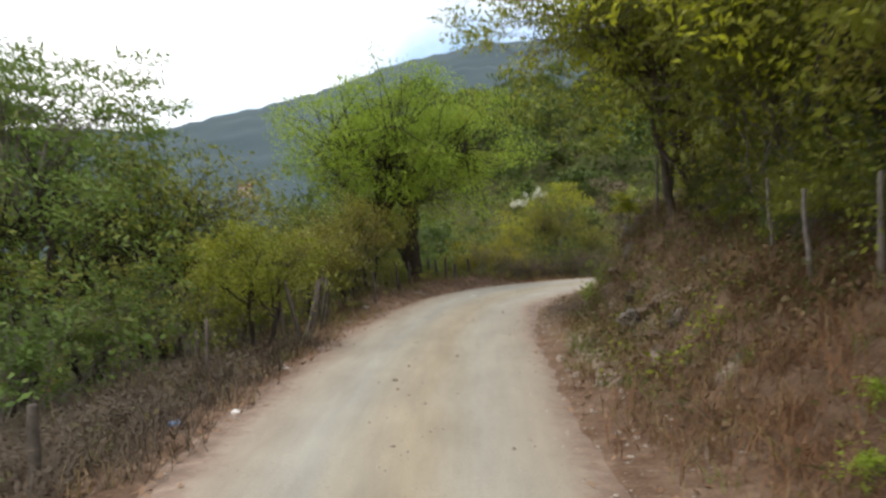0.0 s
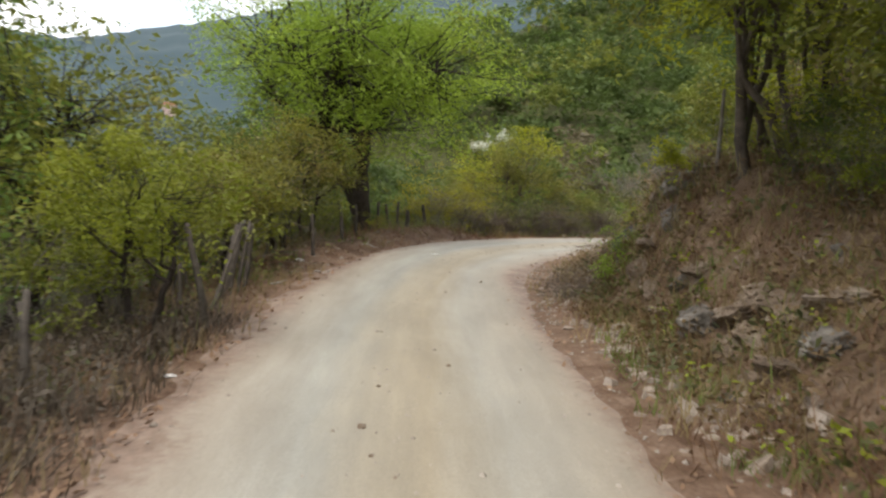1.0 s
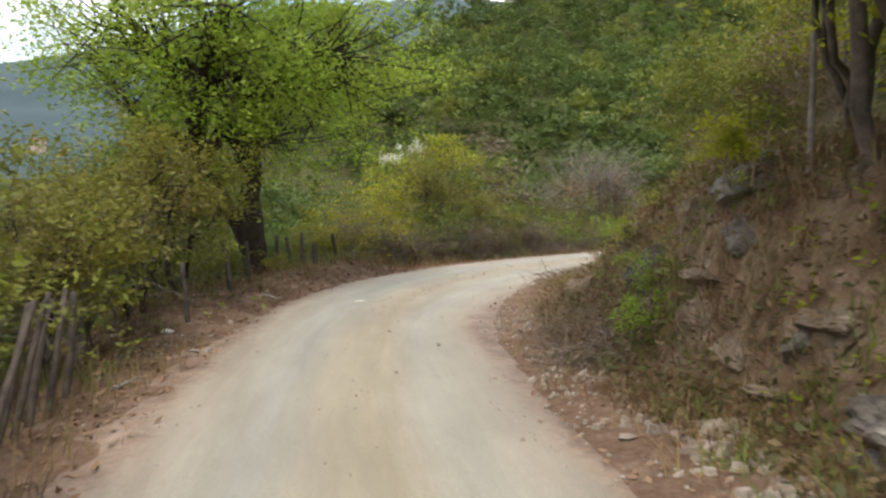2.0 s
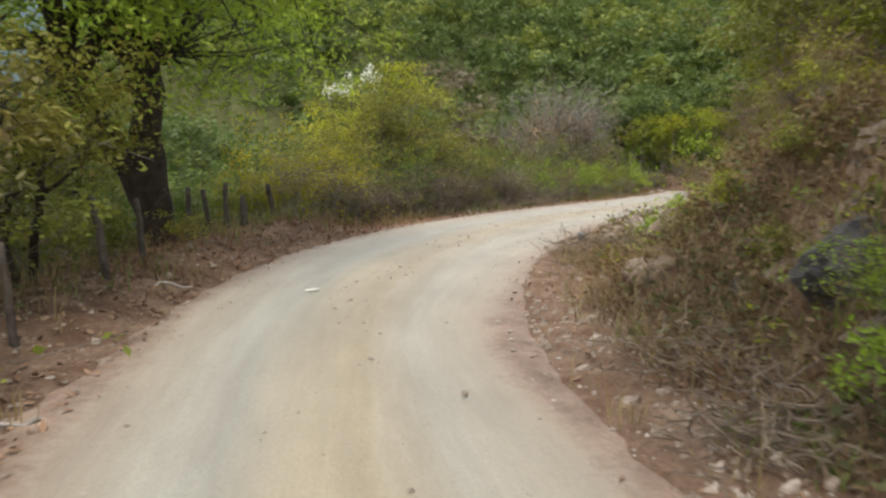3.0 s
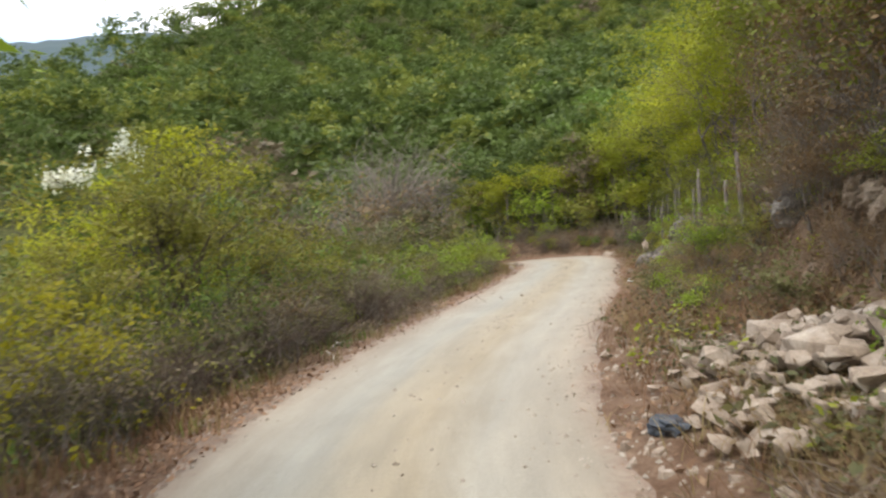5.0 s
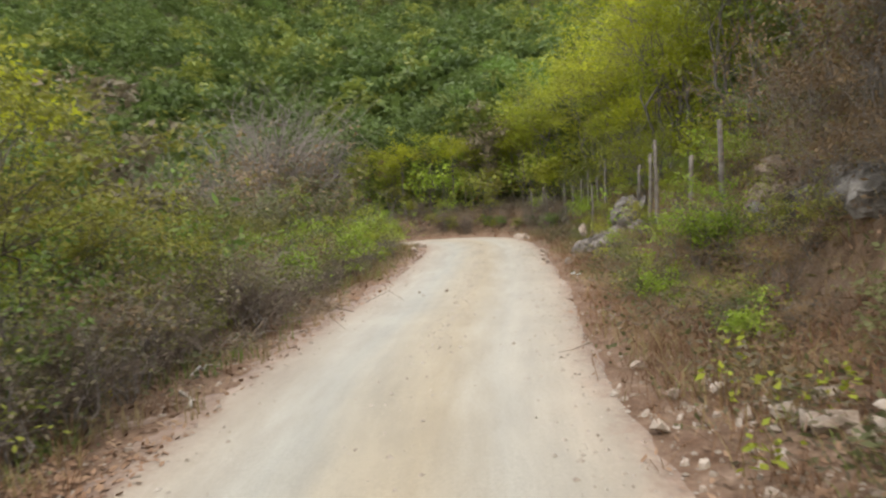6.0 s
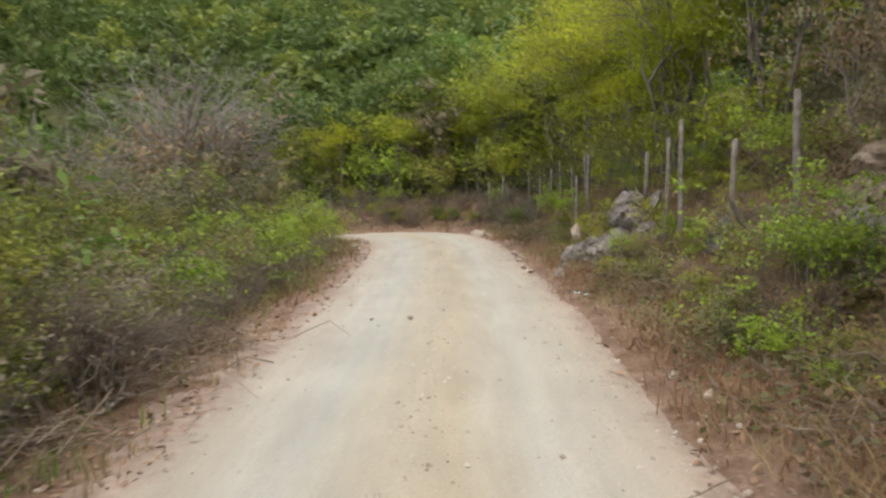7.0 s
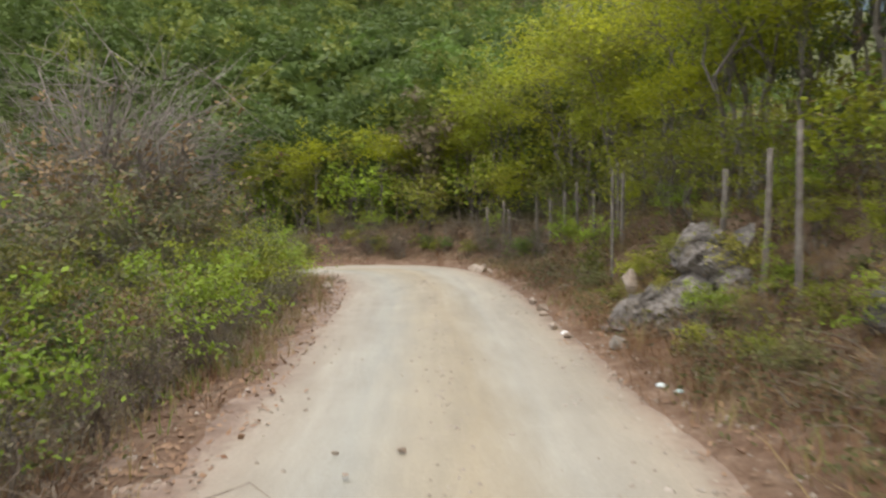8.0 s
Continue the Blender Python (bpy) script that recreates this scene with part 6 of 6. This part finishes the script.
def gravel(places, size, vary=0.6):
    """Small angular stones: squashed octahedra."""
    n = len(places)
    s = size * np.minimum(grng.lognormal(-0.15, vary, (n, 1, 1)), 2.2)
    unit = np.array([[1, 0, 0], [0, 1, 0], [-1, 0, 0], [0, -1, 0], [0, 0, 0.7], [0, 0, -0.4]])
    a = grng.random(n) * 6.283
    rot = np.stack([np.stack([np.cos(a), -np.sin(a), 0 * a], 1), np.stack([np.sin(a), np.cos(a), 0 * a], 1), np.stack([0 * a, 0 * a, 1 + 0 * a], 1)], 1)
    v = (unit[None] * grng.uniform(0.6, 1.2, (n, 6, 3))) * s
    v = np.einsum("nij,nkj->nki", rot, v) + places[:, None]
    f = np.array([[0, 1, 4], [1, 2, 4], [2, 3, 4], [3, 0, 4], [1, 0, 5], [2, 1, 5], [3, 2, 5], [0, 3, 5]])
    return v.reshape(-1, 3), (np.arange(n)[:, None, None] * 6 + f).reshape(-1, 3)


def shards(places, size, vary=0.4):
    """Flat broken stones: uneven five-sided slabs."""
    n = len(places)
    s = size * grng.lognormal(-0.1, vary, (n, 1, 1))
    a = np.linspace(0, 2 * math.pi, 5, endpoint=False)[None] + grng.random((n, 1)) * 6.283 + grng.normal(0, 0.2, (n, 5))
    r = grng.uniform(0.6, 1.15, (n, 5)) * np.stack([np.ones(n)] * 5, 1)
    low = np.stack([np.cos(a) * r, np.sin(a) * r * 0.75, np.full((n, 5), -0.3)], 2)
    top = np.stack([np.cos(a) * r * 0.75, np.sin(a) * r * 0.55, grng.uniform(0.2, 0.55, (n, 1)) + 0.25 * np.cos(a) * grng.normal(0, 1, (n, 1))], 2)
    v = np.concatenate([low, top], 1) * s + places[:, None]
    k = np.arange(5)
    side = np.concatenate([np.stack([k, (k + 1) % 5, 5 + (k + 1) % 5], 1), np.stack([k, 5 + (k + 1) % 5, 5 + k], 1), [[5, 6, 7], [5, 7, 8], [5, 8, 9]]])
    return v.reshape(-1, 3), (np.arange(n)[:, None, None] * 10 + side).reshape(-1, 3)


stuff("gravel", gravel(np.concatenate([on_road(2600, 2, 66, [-0.1, 0.1, -1.7, 1.7, 1.8], 0.25), on_road(900, 30, 60, [1.5, 1.8], 0.3), on_road(500, 40, 62, [0.0], 0.12),
                                       scatter(2400, 2, 66, 2.0, 3.2, 16, -0.3), scatter(1600, 2, 66, -3.2, -2.0, 17, -0.2), scatter(1800, 21, 37, -3.5, -2.0, 54, -0.6)]), 0.017), GRIT, "small stones and grit on the road", "gravel")
stuff("ledge_stones", shards(scatter(190, 11, 17.5, 2.6, 3.3, 45, -0.6), 0.085, 0.5), STONE, "broken pale limestone ledge at the foot of the bank", "stones")
stuff("shoulder_stones", shards(np.concatenate([scatter(420, 8, 66, 2.0, 3.4, 26, -0.1), scatter(240, 20, 66, -3.0, -2.1, 27, -0.1), scatter(330, 30.5, 38, 1.95, 3.4, 28, -0.6), scatter(700, 17.2, 25.5, 1.85, 3.0, 29, 0.0)]), 0.045, 0.4), STONE, "broken pale stones strewn along the shoulders", "stones")

# ---- things lying about ----
for x, y, size in [(-0.69, 11.7, 0.10), (-0.62, 11.0, 0.06), (-0.45, 10.6, 0.05), (0.25, 14.1, 0.06), (-0.55, 13.0, 0.06), (1.6, 21.4, 0.06)]:
    ob = rock(TANS, x, y, size, 0.035, "small brown stone lying on the dirt road", "stones on the road")
for x, y, size in [(-0.2, 27.0, 0.16), (-0.5, 27.6, 0.14), (10.8, 34.35, 0.19), (10.0, 33.4, 0.18), (10.25, 33.1, 0.24), (28.45, 53.3, 0.45), (29.0, 53.4, 0.4), (22.95, 46.9, 0.22), (22.2, 46.1, 0.28), (21.7, 45.7, 0.18), (22.4, 52.7, 0.22), (23.2, 54.0, 0.3), (22.9, 53.4, 0.2), (30.3, 54.1, 0.3), (9.2, 33.0, 0.18), (24.7, 55.5, 0.4), (24.2, 54.6, 0.35), (23.6, 54.4, 0.25), (28.2, 52.9, 0.5), (27.8, 52.2, 0.35), (20.0, 44.0, 0.18), (20.6, 44.7, 0.2),
                   (-0.75, 26.0, 0.14), (13.9, 41.8, 0.08), (14.6, 41.9, 0.08), (14.2, 42.3, 0.07)]:
    rock(STONES, x, y, size, 0.05, "pale stone lying at the road edge", "stones on the road")
for x, y, size in [(31.7, 54.4, 0.75), (29.9, 52.0, 0.8), (30.6, 53.2, 0.5)]:
    rock(CRAGS, x, y, size, 0.1, "grey rock half sunk in the brown verge beyond the outcrop", "verge rocks")


def crumpled(name, x, y, size, colour, label, category, flat=0.35, seed=0):
    """A crumpled scrap of plastic or paper."""
    r = np.random.default_rng(400 + seed)
    m, nt, n, l, p = nodes_of(name + " plastic")
    c = ramp(nt, noise_tex(nt, 14, 3), [(0.3, tuple(v * 0.7 for v in colour)), (0.7, colour)])
    l.new(c, p.inputs["Base Color"])
    p.inputs["Roughness"].default_value = 0.45
    b = bmesh.new()
    bmesh.ops.create_icosphere(b, subdivisions=3, radius=0.5)
    for v in b.verts:
        q = v.co * 4.0
        k = 0.62 + 0.55 * abs(float(waves(q.x + q.z * 0.7, q.y - q.z, 0.8, seed)[()] if seed >= 0 else 0)) + 0.22 * r.random()
        v.co = Vector((v.co.x * k, v.co.y * k * 0.7, v.co.z * k * flat))
    me = bpy.data.meshes.new(name)
    b.to_mesh(me)
    b.free()
    me.materials.append(m)
    ob = new(name, me)
    ob.matrix_basis = pose(x, y, float(land(x, y)[0]) + size * flat * 0.3, 0, 0, r.random() * 360) @ Matrix.Diagonal((size, size, size, 1))
    return tagged(ob, label, category)


crumpled("plastic_bag", -3.05, 9.2, 0.2, (0.22, 0.34, 0.55), "crumpled pale blue plastic bag in the roadside grass", "plastic bag", 0.5, 1)
crumpled("paper_scrap", -2.5, 9.7, 0.16, (0.8, 0.77, 0.72), "crumpled white paper scrap on the verge", "litter", 0.4, 2)
crumpled("paper_scrap", -2.58, 13.1, 0.15, (0.8, 0.76, 0.7), "flat white paper scrap on the verge", "litter", 0.2, 3)
crumpled("black_bag", 6.96, 29.82, 0.44, (0.035, 0.045, 0.06), "torn black plastic bag beside the rock heap", "plastic bag", 0.5, 4)
crumpled("plastic_scrap", 17.9, 41.3, 0.13, (0.75, 0.85, 0.85), "white plastic scrap at the road edge", "litter", 0.4, 5)
crumpled("plastic_scrap", 17.75, 41.0, 0.11, (0.6, 0.8, 0.78), "pale turquoise plastic scrap at the road edge", "litter", 0.4, 6)
crumpled("plastic_scrap", 20.35, 44.3, 0.19, (0.85, 0.83, 0.8), "crumpled white plastic on the verge", "litter", 0.35, 7)
crumpled("paper_scrap", -2.2, 22.9, 0.3, (0.75, 0.72, 0.66), "flattened pale carton on the leaf litter", "litter", 0.2, 8)
bar = new("wood_offcut", rock_mesh(410, (1.0, 0.28, 0.22), 6, 0.02, grained("bleached wood", [(0.3, (0.6, 0.57, 0.5)), (0.7, (0.78, 0.75, 0.68))], 6, 0.8, 0.3, 0.01), 2))
bar.matrix_basis = pose(0.98, 25.6, 0.555, 0, 0, 10) @ Matrix.Diagonal((0.22, 0.22, 0.22, 1))
tagged(bar, "short pale offcut of wood lying on the road", "wood offcut")
for x, y, L, a in [(-1.55, 21.5, 0.5, 30), (-0.75, 25.6, 0.6, -10), (9.9, 41.0, 0.7, 20), (8.1, 39.2, 0.6, 35), (7.2, 37.6, 0.5, 80), (-2.3, 19.9, 0.5, 60)]:
    v, f = tubes([(curve_line((-L / 2, 0, 0), (L / 2, 0, 0.02), 0.03, grng, 6, 0.2), np.array([0.014, 0.018, 0.02, 0.018, 0.014, 0.006]))], 6)
    st = new("fallen_stick", mesh_of("fallen_stick", v, f, BARK_PALE, True))
    st.matrix_basis = pose(x, y, float(land(x, y)[0]) + 0.03, 0, 0, a)
    tagged(st, "pale dry stick lying on the verge", "stick", "fallen sticks")

# boulder with a faded red mark, and layered pale rock
PAINTED = grained("rock with red paint", [(0.34, (0.08, 0.072, 0.065)), (0.58, (0.2, 0.178, 0.155)), (0.61, (0.28, 0.13, 0.105)), (0.66, (0.29, 0.15, 0.125)), (0.7, (0.25, 0.22, 0.2))], 1.6, 0.9, 0.8, 0.04)
for x, y, size, mat, lab in [(19.29, 39.25, 1.05, PAINTED, "grey boulder with faded red paint marks"), (4.36, 20.5, 1.0, ROCK_DARK, "dark overhanging boulder in the cut bank")]:
    ob = new("boulder", crag_mesh(int(420 + x), mat))
    ob.matrix_basis = pose(x, y, float(land(x, y)[0]) + 0.2 * size, 5, -8, 20) @ Matrix.Diagonal((size, size, size, 1))
    tagged(ob, lab, "boulder")
TAN = [crag_mesh(430 + i, TAN_ROCK) for i in range(3)]
for x, y, size, lift in [(18.3, 36.9, 0.8, -0.1), (18.5, 36.7, 0.9, 0.1), (18.0, 36.4, 0.8, 0.0), (17.6, 36.0, 0.8, 0.1), (12.4, 30.9, 0.9, 0.1), (12.1, 30.5, 0.8, 0.1), (12.8, 31.3, 0.8, 0.0), (4.75, 24.0, 0.55, 0.1)]:
    rock(TAN, x, y, size, lift, "layered tan limestone in the bank", "tan bank rocks", tip=10)
